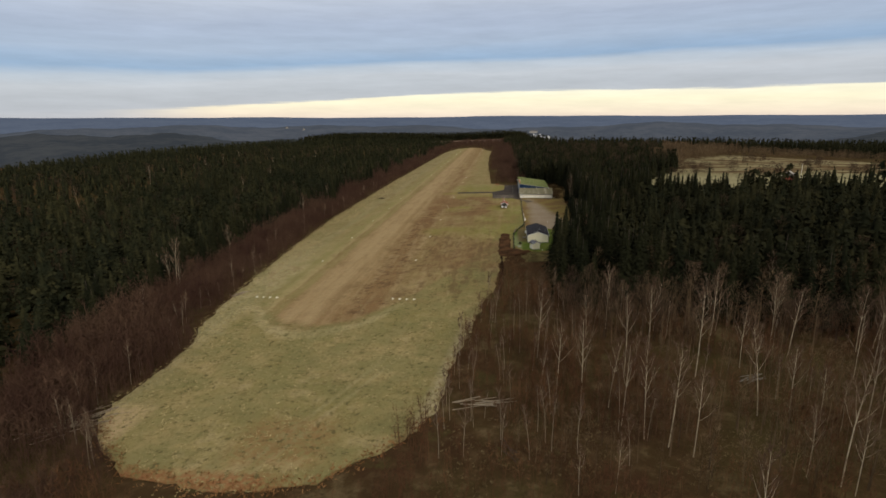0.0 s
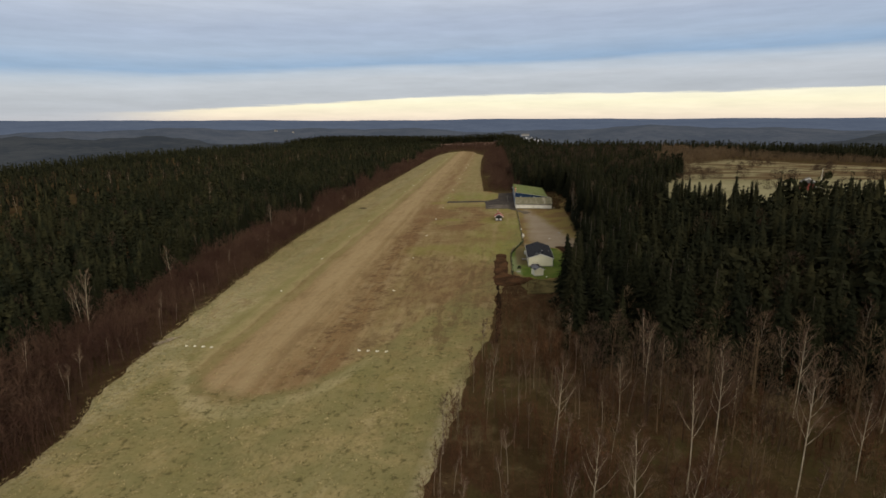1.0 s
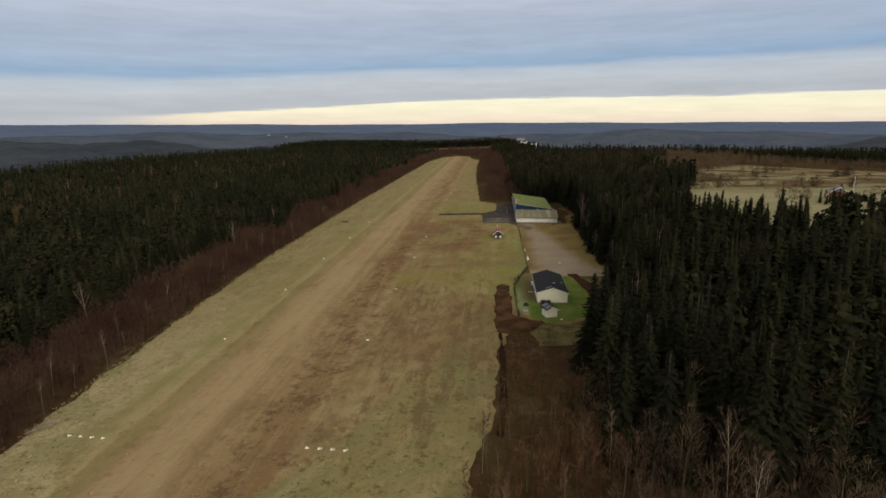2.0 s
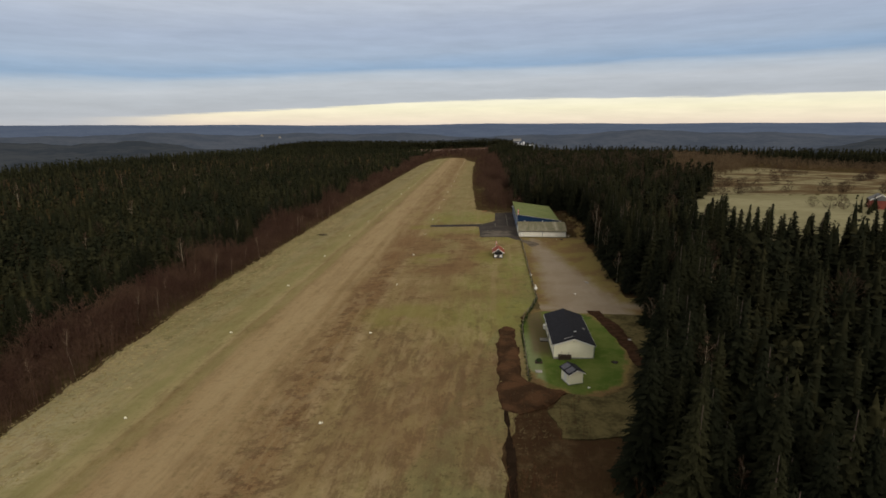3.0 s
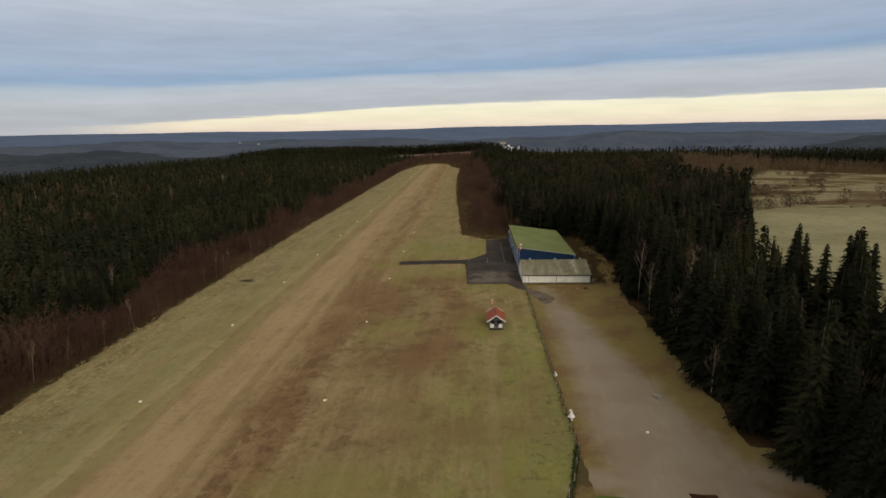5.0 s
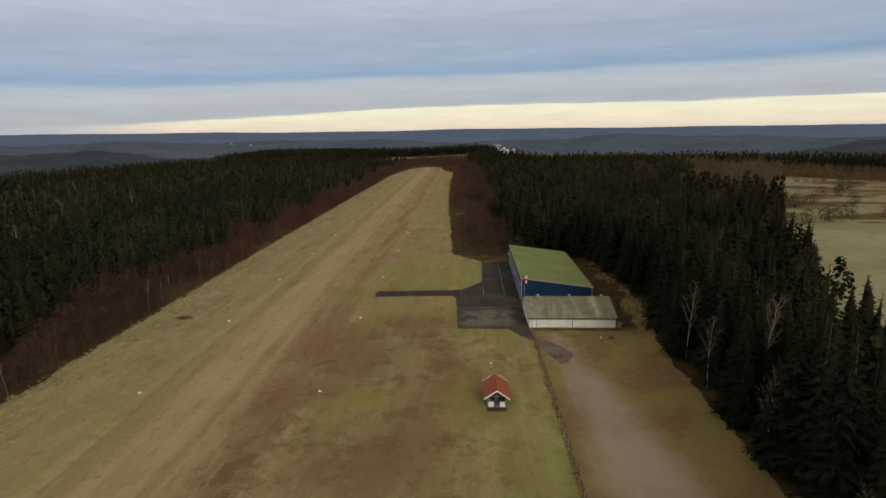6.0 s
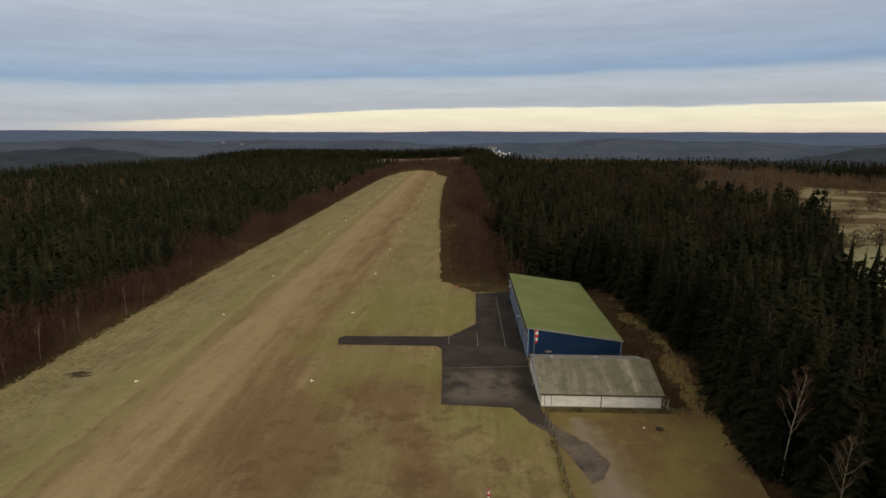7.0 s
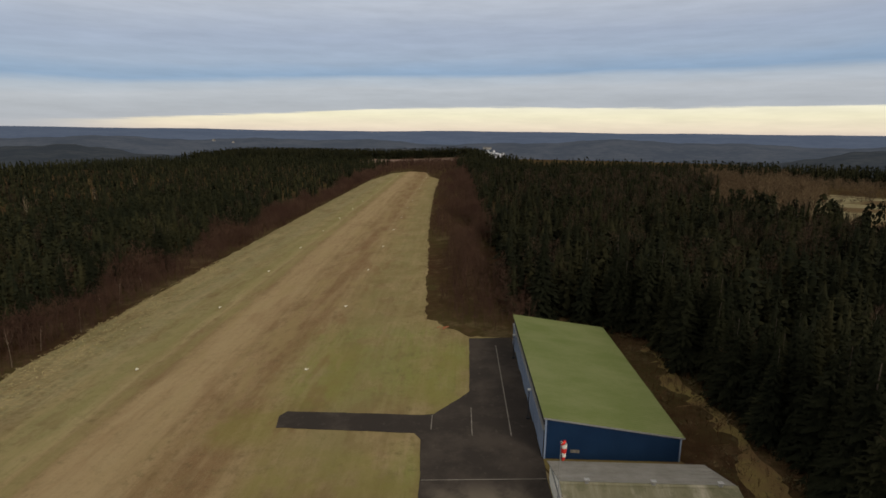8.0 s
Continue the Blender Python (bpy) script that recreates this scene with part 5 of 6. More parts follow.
for x, y, z, w, h in ((112, 2690, -66, 14, 20), (127, 2694, -66, 8, 27), (139, 2690, -66, 12, 22), (153, 2694, -66, 8, 28), (166, 2690, -66, 15, 18), (184, 2694, -65, 12, 14), (197, 2690, -65, 8, 18), (-270, 2790, -48, 70, 7), (-215, 2800, -48, 50, 6),
                      (20, 2850, -50, 80, 7), (70, 2900, -46, 60, 7), (135, 2950, -36, 40, 8), (-890, 2500, -62, 90, 8), (-800, 2560, -62, 60, 7), (-1185, 2860, -8, 9, 5), (-1090, 2860, -16, 10, 4)):
    far_building("far_building", x, y, z, w, 14, h, town.uniform(-12, 12), MAT_FARWALL if h > 12 else MAT_STONE, MAT_FARWALL if h > 12 else MAT_GREYROOF, "pale far-off town building in the valley")

# ---- trees ----


def dense_conifer(rnd, h, r, whorls, boughs, sprays, taper=0.66, sides=5, slim=1.0):
    """A full spruce: a thin dark core and whorls of drooping boughs, each a bent kite with hanging sprays."""
    v, f = [], []
    lean = (rnd.uniform(-0.03, 0.03) * h, rnd.uniform(-0.03, 0.03) * h)
    wave, phase, lop = rnd.uniform(3, 6), rnd.uniform(0, 6), rnd.uniform(0, 6)

    def girth(t, a):
        """Half width at height t towards a: swelling in tiers, fuller on one side."""
        return r * (1 - t) ** taper * (1 + 0.14 * math.sin(wave * math.tau * t + phase)) * (1 + 0.16 * math.cos(a - lop - 3 * t))

    rings = max(4, whorls // 3)
    for k in range(rings):
        t = k / rings
        for i in range(sides):
            a = (i + 0.5 * (k % 2) + rnd.uniform(-0.25, 0.25)) * math.tau / sides
            q = girth(t, a) * rnd.uniform(0.35, 0.6) + 0.04
            v.append((q * math.cos(a) + lean[0] * t, q * math.sin(a) + lean[1] * t, h * (0.05 + 0.9 * t) + rnd.uniform(-0.3, 0.3) * h / rings))
    v.append((lean[0], lean[1], h * 0.95))
    for k in range(rings - 1):
        for i in range(sides):
            b, n = k * sides + i, k * sides + (i + 1) % sides
            f += [(b, n, b + sides), (n, n + sides, b + sides)]
    b = (rings - 1) * sides
    f += [(b + i, b + (i + 1) % sides, rings * sides) for i in range(sides)]
    for k in range(whorls):
        t0 = (k + rnd.uniform(0.2, 0.8)) / whorls
        count = max(3, round(boughs * (1 - 0.55 * t0)))
        turn = rnd.uniform(0, math.tau)
        for i in range(count):
            t = min(0.985, max(0.0, t0 + rnd.uniform(-0.5, 0.5) / whorls))
            a = turn + (i + rnd.uniform(-0.35, 0.35)) * math.tau / count
            body = girth(t, a)
            tip = body * rnd.uniform(0.75, 1.25) + 0.12
            wide = slim * (0.20 + 0.30 * body) * rnd.uniform(0.7, 1.25)
            z = h * (0.05 + 0.93 * t)
            droop = rnd.uniform(0.25, 0.75) * (1 - 0.9 * t)
            c, s = math.cos(a), math.sin(a)
            mid, zm = 0.58 * tip, z - 0.35 * tip * droop + 0.10 * body
            ox, oy = lean[0] * t, lean[1] * t
            j = len(v)
            v += [(0.1 * c + ox, 0.1 * s + oy, z + 0.3), (mid * c - wide * s + ox, mid * s + wide * c + oy, zm - 0.18 * wide + rnd.uniform(-0.15, 0.15)),
                  (mid * c + wide * s + ox, mid * s - wide * c + oy, zm - 0.18 * wide + rnd.uniform(-0.15, 0.15)),
                  (tip * c + ox, tip * s + oy, z - tip * droop + 0.22 * body)]
            f += [(j, j + 1, j + 3), (j, j + 3, j + 2)]
            for n in range(sprays):
                q, side = rnd.uniform(0.45, 1.0) * tip, rnd.uniform(-0.8, 0.8) * wide
                zq = z - q * droop * 0.8 + 0.1 * body
                w = wide * rnd.uniform(0.22, 0.42)
                out = rnd.uniform(0.2, 0.7) * wide + 0.1
                j = len(v)
                v += [(q * c - (side - w) * s + ox, q * s + (side - w) * c + oy, zq + 0.10), (q * c - (side + w) * s + ox, q * s + (side + w) * c + oy, zq + 0.10),
                      ((q + out) * c - side * 1.2 * s + ox, (q + out) * s + side * 1.2 * c + oy, zq - rnd.uniform(0.15, 0.55) * (0.4 + 0.6 * wide))]
                f.append((j, j + 1, j + 2))
    return np.array(v), np.array(f)


def pine(rnd, h, r, count):
    """A rounder, open crown of small needle tufts on the upper half."""
    v, f = [], []
    for k in range(count):
        t = rnd.uniform(0, 1)
        z = h * (0.38 + 0.62 * t)
        rr = r * math.sqrt(rnd.uniform(0.1, 1)) * (1 - 0.75 * t ** 1.6)
        a = rnd.uniform(0, math.tau)
        c = Vector((rr * math.cos(a), rr * math.sin(a), z))
        size = r * rnd.uniform(0.16, 0.32)
        up = Vector((math.cos(a) * 0.6 + rnd.uniform(-0.6, 0.6), math.sin(a) * 0.6 + rnd.uniform(-0.6, 0.6), rnd.uniform(0.0, 1.0))).normalized()
        side = up.cross(Vector((rnd.uniform(-1, 1), rnd.uniform(-1, 1), 0.2))).normalized()
        fore = up.cross(side)
        b = len(v)
        v += [c + side * size, c + fore * size * 0.8 - up * 0.15, c - side * size * 0.9, c - fore * size * 0.8 - up * 0.1]
        f += [(b, b + 1, b + 2), (b + 2, b + 3, b)]
    return np.array([tuple(p) for p in v]), np.array(f)


def twig_tri(v, f, a, b, wide, rnd):
    """One tapering twig as a thin three-sided blade."""
    d = (b - a)
    s = d.cross(Vector((rnd.uniform(-1, 1), rnd.uniform(-1, 1), rnd.uniform(-1, 1)))).normalized() * wide
    j = len(v)
    v += [tuple(a + s), tuple(a - s), tuple(b)]
    f.append((j, j + 1, j + 2))


def bare_crown(rnd, h, spread, limbs, forks, fine, wide=0.02, low=0.4):
    """Bare deciduous tree: trunk and limb tubes in one bmesh, fine twigs as triangles."""
    bm = bmesh.new()
    bend = Vector((rnd.uniform(-0.4, 0.4), rnd.uniform(-0.4, 0.4), 0))
    trunk = [Vector((0, 0, -0.2)) + bend * (t * t * 2) + Vector((0, 0, h * t)) for t in (0, 0.25, 0.5, 0.75, 0.92)]
    r0 = 0.0040 * h + 0.018
    tube(trunk, [r0, r0 * 0.8, r0 * 0.62, r0 * 0.4, r0 * 0.18], 6, bm)
    v, f = [], []
    for k in range(limbs):
        t = low + (0.92 - low) * (k + rnd.random()) / limbs
        at = Vector((0, 0, -0.2)) + bend * (t * t * 2) + Vector((0, 0, h * t))
        a = k * 2.4 + rnd.uniform(-0.5, 0.5)
        ln = spread * h * (1.15 - t) * rnd.uniform(0.6, 1.15)
        out = Vector((math.cos(a), math.sin(a), rnd.uniform(1.3, 2.8))).normalized()
        tip = at + out * ln
        mid = at + out * ln * 0.5 + Vector((0, 0, -0.06 * ln))
        tip = tip + Vector((0, 0, 0.08 * ln))
        rr = r0 * 0.5 * (1.25 - t)
        tube([at, mid, tip], [rr, rr * 0.7, rr * 0.25], 4, bm, caps=False)
        for j in range(forks):
            q = rnd.uniform(0.3, 1.0)
            s = at.lerp(mid, q * 2) if q < 0.5 else mid.lerp(tip, q * 2 - 1)
            w = (out + Vector((rnd.uniform(-1, 1), rnd.uniform(-1, 1), rnd.uniform(-0.1, 0.8))) * 0.8).normalized()
            e = s + w * ln * rnd.uniform(0.25, 0.5)
            twig_tri(v, f, s, e, wide, rnd)
            for i in range(fine):
                m = s.lerp(e, rnd.uniform(0.3, 1.0))
                d = (w + Vector((rnd.uniform(-1, 1), rnd.uniform(-1, 1), rnd.uniform(-0.7, 0.6)))).normalized()
                twig_tri(v, f, m, m + d * rnd.uniform(0.3, 0.8) * (0.4 + 0.1 * ln), wide * 0.7, rnd)
    return bm, np.array(v), np.array(f)


def tree_thing(name, label, category, group, trunk_bm, trunk_mat, crown_v, crown_f, crown_mat, crown_label):
    root = thing(name, pose(0, 0, 0), label, category, group)
    part("trunk", trunk_bm, trunk_mat, root)
    crown = new("crown", tri_mesh("crown", crown_v, crown_f, crown_mat))
    crown.parent = root
    return root


def scatter(x0, x1, y0, y1, cell, rnd, jitter=0.48):
    """Jittered grid of places."""
    xs, ys = np.meshgrid(np.arange(x0, x1, cell), np.arange(y0, y1, cell))
    x = xs.ravel() + rnd.uniform(-jitter, jitter, xs.size) * cell
    y = ys.ravel() + rnd.uniform(-jitter, jitter, ys.size) * cell
    return x, y


def joined(name, shapes, x, y, size, rnd, mat, label, category):
    """Many plants of a few shapes in one mesh of kind stuff."""
    vs, fs, base = [], [], 0
    z = land(x, y)
    kind = rnd.integers(0, len(shapes), len(x))
    for k, (sv, sf) in enumerate(shapes):
        m = np.nonzero(kind == k)[0]
        if not len(m):
            continue
        a = rnd.uniform(0, math.tau, len(m))
        c, s, q = np.cos(a)[:, None], np.sin(a)[:, None], size[m][:, None]
        wide = rnd.uniform(0.85, 1.2, len(m))[:, None]
        px = (sv[None, :, 0] * c - sv[None, :, 1] * s) * q * wide + x[m][:, None]
        py = (sv[None, :, 0] * s + sv[None, :, 1] * c) * q * wide + y[m][:, None]
        pz = sv[None, :, 2] * q + z[m][:, None]
        vs.append(np.stack([px, py, pz], 2).reshape(-1, 3))
        fs.append((sf[None, :, :] + (np.arange(len(m)) * len(sv))[:, None, None]).reshape(-1, 3) + base)
        base += len(m) * len(sv)
    ob = new(name, tri_mesh(name, np.concatenate(vs), np.concatenate(fs), mat))
    return tagged(ob, label, category, kind="stuff")


SPRUCE_Y = (60, 112, 120, 150, 171, 184, 203, 204, 212, 213, 240, 281, 292, 314, 342, 352, 360, 420, 620, 800, 1000)
SPRUCE_X = (200, 30, 10.5, 11.5, 19.5, 24.2, 25.8, 28, 28, 26.8, 27, 28.8, 31.4, 32.2, 30.6, 27, 6, 4, 4, 3, 3)


def strip_left(y):
    return np.interp(y, (50, 100, 140, 250, 300, 800), (25, 21, 18, 14, 12.5, 11.5))


def in_wood_left(x, y):
    return (x < np.interp(y, LEFT_Y, LEFT_X) - strip_left(y)) & (y < 1000)


def in_wood_right(x, y):
    ok = (x > np.interp(y, SPRUCE_Y, SPRUCE_X)) & (y > 100)
    edge = np.interp(y, (100, 200, 219, 224, 246, 262, 280, 330, 357, 381, 424, 440, 455, 500, 545, 600, 660, 760), (260, 240, 200, 74, 60, 57, 62, 79, 89, 104, 127, 126, 114, 108, 132, 163, 176, 200))
    return ok & (x < edge) & (y < 740)


def in_brush_left(x, y):
    e = np.interp(y, LEFT_Y, LEFT_X)
    return (x < e + 0.8) & (x > e - strip_left(y) - 1)


def in_brush_right(x, y):
    south = (y < 118) & (x > np.where(y < 50, -60 + 0 * y, np.interp(y, RIGHT_Y, RIGHT_X)) - 0.5)
    south &= ~((y > 30) & (y < 62) & (x < np.interp(y, (30, 62), (-30, -12))) & (x > -56) & (y > 51))
    ditch = (y >= 118) & (y < 150) & (x > np.interp(y, RIGHT_Y, RIGHT_X) + 1) & (x < 13)
    north = (y > 350) & (y < 800) & (x > np.interp(y, NORTH_Y, NORTH_X) - 1.2) & (x < np.interp(y, SPRUCE_Y, SPRUCE_X) + 2)
    return south | ditch | north


rnd = random.Random(11)
gen = np.random.default_rng(5)

# near spruces, each a tree of its own
spruce_kinds = []
for k in range(6):
    h = 15.5
    v, f = dense_conifer(rnd, h, 2.6 + 0.15 * k, 36, 12, 4, 0.98 - 0.04 * k, 7, 0.52)
    trunk = tube([(0, 0, -0.3), (0, 0, h * 0.5), (0, 0, h * 0.97)], [0.2, 0.13, 0.03], 6)
    spruce_kinds.append(tree_thing("spruce_tree", "dark green spruce tree with drooping boughs", "tree", "spruce wood", trunk, MAT_BARK, v, f, MAT_SPRUCE, ""))

x, y = scatter(8, 90, 106, 360, 3.5, gen)
keep = in_wood_right(x, y)
x, y = x[keep], y[keep]
depth = np.hypot(x - np.interp(y, SPRUCE_Y, SPRUCE_X), 0.0) + np.where(y < 150, 0.35 * (y - 106), 12) + np.where(y > 315, 6, 0)
order = np.argsort(depth)
near, rest = order[:225], order[225:]
rest_right = (x[rest], y[rest])
x, y = x[near], y[near]
xl, yl = scatter(-125, -85, 90, 420, 4.0, gen)
keep = in_wood_left(xl, yl)
xl, yl = xl[keep], yl[keep]
depth = np.interp(yl, LEFT_Y, LEFT_X) - strip_left(yl) - xl
order = np.argsort(depth)
near, rest = order[:65], order[65:]
rest_left = (xl[rest], yl[rest])
xl, yl = xl[near], yl[near]
hedge = [(44.5, 232), (50, 245), (56.3, 241.6), (56.6, 234.9), (61, 238), (59.5, 230), (52, 236), (57, 263), (66, 224), (71, 221.5), (64.7, 218.4), (76, 221), (82, 218), (90, 221), (98, 217), (107, 220), (118, 218), (49, 252), (54, 256)]
hedge += [(46 + (k * 7.3) % 17, 229 + (k * 11.7) % 27) for k in range(14)]
hedge += [(60, 226), (63, 231), (58, 221), (66, 229), (62, 222), (55, 228), (69, 224), (54, 222), (65, 235), (61, 234), (68, 219), (50, 226)]
hedge += [(73 + 4.2 * k, 212 + 4 * (k % 3)) for k in range(15)]
px, py = np.concatenate([x, xl, [q[0] for q in hedge]]), np.concatenate([y, yl, [q[1] for q in hedge]])
used = [False] * len(spruce_kinds)
for i in range(len(px)):
    k = i % len(spruce_kinds)
    q = gen.uniform(0.75, 1.28) * (0.8 if px[i] < 0 else 1.0) if i < len(x) + len(xl) else gen.uniform(1.08, 1.24)
    m = on(px[i], py[i], 0, gen.uniform(-2, 2), gen.uniform(-2, 2), gen.uniform(0, 360))
    if not used[k]:
        spruce_kinds[k].matrix_basis = m
        used[k] = True
        continue
    copy_thing(spruce_kinds[k], m @ Matrix.Scale(q, 4))

# middle distance: whole conifers joined
mid_shapes = [dense_conifer(rnd, 15.0 - 0.5 * k, 2.5 + 0.16 * k, 12, 7, 0, 0.98 - 0.04 * k, 5, 0.85) for k in range(7)]
pine_shapes = [pine(rnd, 13.5, 2.3, 85) for k in range(2)]
x, y = scatter(8, 262, 106, 470, 3.8, gen)
keep = in_wood_right(x, y) & ((x > 90) | (y > 360))
knoll_x, knoll_y = scatter(150, 168, 318, 338, 5.5, gen)
x, y = np.concatenate([x[keep], rest_right[0], knoll_x]), np.concatenate([y[keep], rest_right[1], knoll_y])
# tall along the meadow's southern hedge of spruces, lower inside and on the knoll
tall = gen.uniform(0.74, 1.12, len(x)) * gen.choice((0.85, 1.0, 1.0, 1.15), len(x))
tall *= np.where(y < 226, np.interp(x, (50, 70, 100), (1.0, 1.2, 1.32)), 1.0)
tall *= np.where((y > 226) & (y < 300) & (x > 42), 0.82, 1.0)
tall *= np.where((x > 130) & (y > 280) & (y < 345), 0.5, 1.0)
joined("spruce_wood", mid_shapes + pine_shapes[:1], x, y, tall, gen, MAT_WOOD_FAR, "dense dark spruce wood east of the strip", "wood")
x, y = scatter(-205, -85, 30, 560, 4.6, gen)
keep = in_wood_left(x, y) & ((x < -125) | (y < 90) | (y > 420))
x, y = np.concatenate([x[keep], rest_left[0]]), np.concatenate([y[keep], rest_left[1]])
joined("conifer_wood", mid_shapes[3:7] + pine_shapes, x, y, gen.uniform(0.58, 0.98, len(x)) * gen.choice((0.85, 1.0, 1.0, 1.18), len(x)) * np.interp(np.interp(y, LEFT_Y, LEFT_X) - strip_left(y) - x, (0, 16), (0.72, 1.0)), gen, MAT_WOOD_WEST, "dense mixed pine and spruce wood west of the strip", "wood")

# far woods
far_shapes = [dense_conifer(rnd, 13.5, 2.9, 3, 5, 0, 0.7, 3) for k in range(5)] + [pine(rnd, 12.5, 2.7, 24) for k in range(2)]
x, y = scatter(-760, -88, 60, 1350, 7.4, gen)
keep = ((x < -203) | (y > 557)) & in_wood_left(x, y) & (x > -640 + 0 * y) & (x > -(y + 330) * 1.05)
x, y = x[keep], y[keep]
joined("far_conifer_wood", far_shapes, x, y, gen.uniform(0.6, 1.1, len(x)), gen, MAT_WOOD_WEST, "far dark conifer woods on the hilltop", "wood")
x, y = scatter(2, 245, 466, 745, 5.2, gen)
keep = in_wood_right(x, y)
x, y = x[keep], y[keep]
joined("far_spruce_wood", far_shapes, x, y, gen.uniform(0.7, 1.15, len(x)), gen, MAT_WOOD_FAR, "far dark spruce woods beyond the hangars", "wood")
x, y = scatter(-420, 60, 930, 1250, 5.4, gen)
keep = (x > -400) & (y > np.where((x > -156) & (x < 8), 1162, 1000))
x, y = x[keep], y[keep]
joined("horizon_wood", far_shapes, x, y, gen.uniform(0.95, 1.4, len(x)), gen, MAT_WOOD_FAR, "dark line of trees at the end of the hilltop", "wood")
x, y = scatter(-4, 600, 520, 930, 6.8, gen)
keep = (y > np.interp(x, (0, 80, 180, 221, 298, 420, 600), (742, 742, 760, 672, 680, 585, 510))) & ~in_wood_right(x, y) & (x < (y + 40) * 0.85)
x, y = x[keep], y[keep]
joined("eastern_wood", far_shapes, x, y, gen.uniform(0.85, 1.35, len(x)), gen, MAT_WOOD_FAR, "dark wood behind the pastures", "wood")

# bare birches
birch_kinds = []
for k in range(6):
    bm, v, f = bare_crown(rnd, 11.5, 0.36, 13, 9, 8, 0.022, 0.40)
    birch_kinds.append(tree_thing("birch_tree", "bare birch tree with pale trunk and brown twigs", "tree", "birches", bm, MAT_BIRCH, v, f, MAT_TWIG, ""))
x, y = scatter(-4, 150, 45, 122, 9.0, gen)
keep = in_brush_right(x, y) & ~((y < 62) & (x < 10)) & (gen.uniform(0, 1, len(x)) < np.interp(x, (-5, 10, 35, 60, 150), (0.05, 0.15, 0.4, 0.8, 0.7)))
x, y = x[keep], y[keep]
tall_birches = [(14, 69, 13), (16.3, 66, 14), (18.9, 64.2, 14.5), (9.2, 74.7, 14), (36.6, 87.6, 11), (58.3, 94.4, 12.4), (6.4, 54.4, 6), (10.6, 54.9, 6.5), (36.2, 56, 8), (33, 72.4, 12), (37.2, 72.5, 12),
                (13.1, 73.8, 11), (5.9, 77.3, 11), (13.4, 99.8, 8), (17.9, 104.5, 10.3), (26.8, 103.4, 9), (28.2, 99.8, 8.5), (38.7, 108.4, 10), (36.8, 101.2, 12), (23, 92, 12), (28.5, 84, 12.5), (46, 98, 11), (52, 84, 12)]
edge = [(28.2, 262), (26.6, 243), (29.6, 281), (33.5, 258), (29.0, 272), (26.4, 228), (24, 188), (21, 158), (17, 138), (25, 150), (34, 190), (44, 240), (48, 300), (60, 330)]
left = [(-88, 128), (-91, 131), (-94, 133), (-97, 135), (-86, 110), (-93, 165), (-100, 190), (-96, 240), (-99, 280)]
deep = [(-150 - 9 * k + gen.uniform(-8, 8), 260 + 41 * (k % 9) + gen.uniform(-15, 15)) for k in range(18)]
px = np.concatenate([[q[0] for q in tall_birches + edge + left + deep], x])
py = np.concatenate([[q[1] for q in tall_birches + edge + left + deep], y])
# slender birch poles with little crown, thick along the wood's edges
poles = []
for k in range(5):
    bm, v, f = bare_crown(rnd, 8.0, 0.30, 9, 8, 7, 0.022, 0.5)
    poles.append(tree_thing("young_birch", "slender young birch pole with few twigs", "tree", "young birches", bm, MAT_POLE, v, f, MAT_TWIG, ""))
qx, qy = scatter(-11, 52, 62, 122, 4.0, gen)
keep = in_brush_right(qx, qy) & (gen.uniform(0, 1, len(qx)) < np.interp(qx, (-11, 6, 16), (0.95, 0.75, 0.25)))
qx, qy = list(qx[keep]), list(qy[keep])
for k in range(56):
    y0 = 56 + 340 * (k / 56) ** 1.7
    qx.append(float(np.interp(y0, LEFT_Y, LEFT_X)) - gen.uniform(1.5, 6))
    qy.append(y0 + gen.uniform(-2, 2))
for i in range(len(qx)):
    m = on(qx[i], qy[i], 0, gen.uniform(-3, 3), gen.uniform(-3, 3), gen.uniform(0, 360))
    if i < len(poles):
        poles[i].matrix_basis = m
    else:
        copy_thing(poles[i % len(poles)], m @ Matrix.Scale(gen.uniform(0.55, 1.1), 4))
for i in range(len(px)):
    q = tall_birches[i][2] / 11.5 if i < len(tall_birches) else gen.uniform(0.7, 1.15)
    m = on(px[i], py[i], 0, gen.uniform(-4, 4), gen.uniform(-4, 4), gen.uniform(0, 360))
    k = i % len(birch_kinds)
    if i < len(birch_kinds):
        birch_kinds[k].matrix_basis = m @ Matrix.Scale(q, 4)
    else:
        copy_thing(birch_kinds[k], m @ Matrix.Scale(q, 4))


# brush: thickets of bare saplings


def sapling(rnd, h, twigs, wide=0.03):
    v, f = [], []
    for s in range(3):
        foot = Vector((rnd.uniform(-0.4, 0.4), rnd.uniform(-0.4, 0.4), -0.05))
        top = foot + Vector((rnd.uniform(-0.6, 0.6), rnd.uniform(-0.6, 0.6), h * rnd.uniform(0.7, 1.05)))
        twig_tri(v, f, foot, top, wide, rnd)
        for k in range(twigs):
            t = rnd.uniform(0.2, 0.95)
            m = foot.lerp(top, t)
            d = Vector((rnd.uniform(-1, 1), rnd.uniform(-1, 1), rnd.uniform(0.2, 1.3))).normalized()
            twig_tri(v, f, m, m + d * h * rnd.uniform(0.12, 0.3) * (1.15 - 0.5 * t), wide * 0.75, rnd)
    return np.array(v), np.array(f)


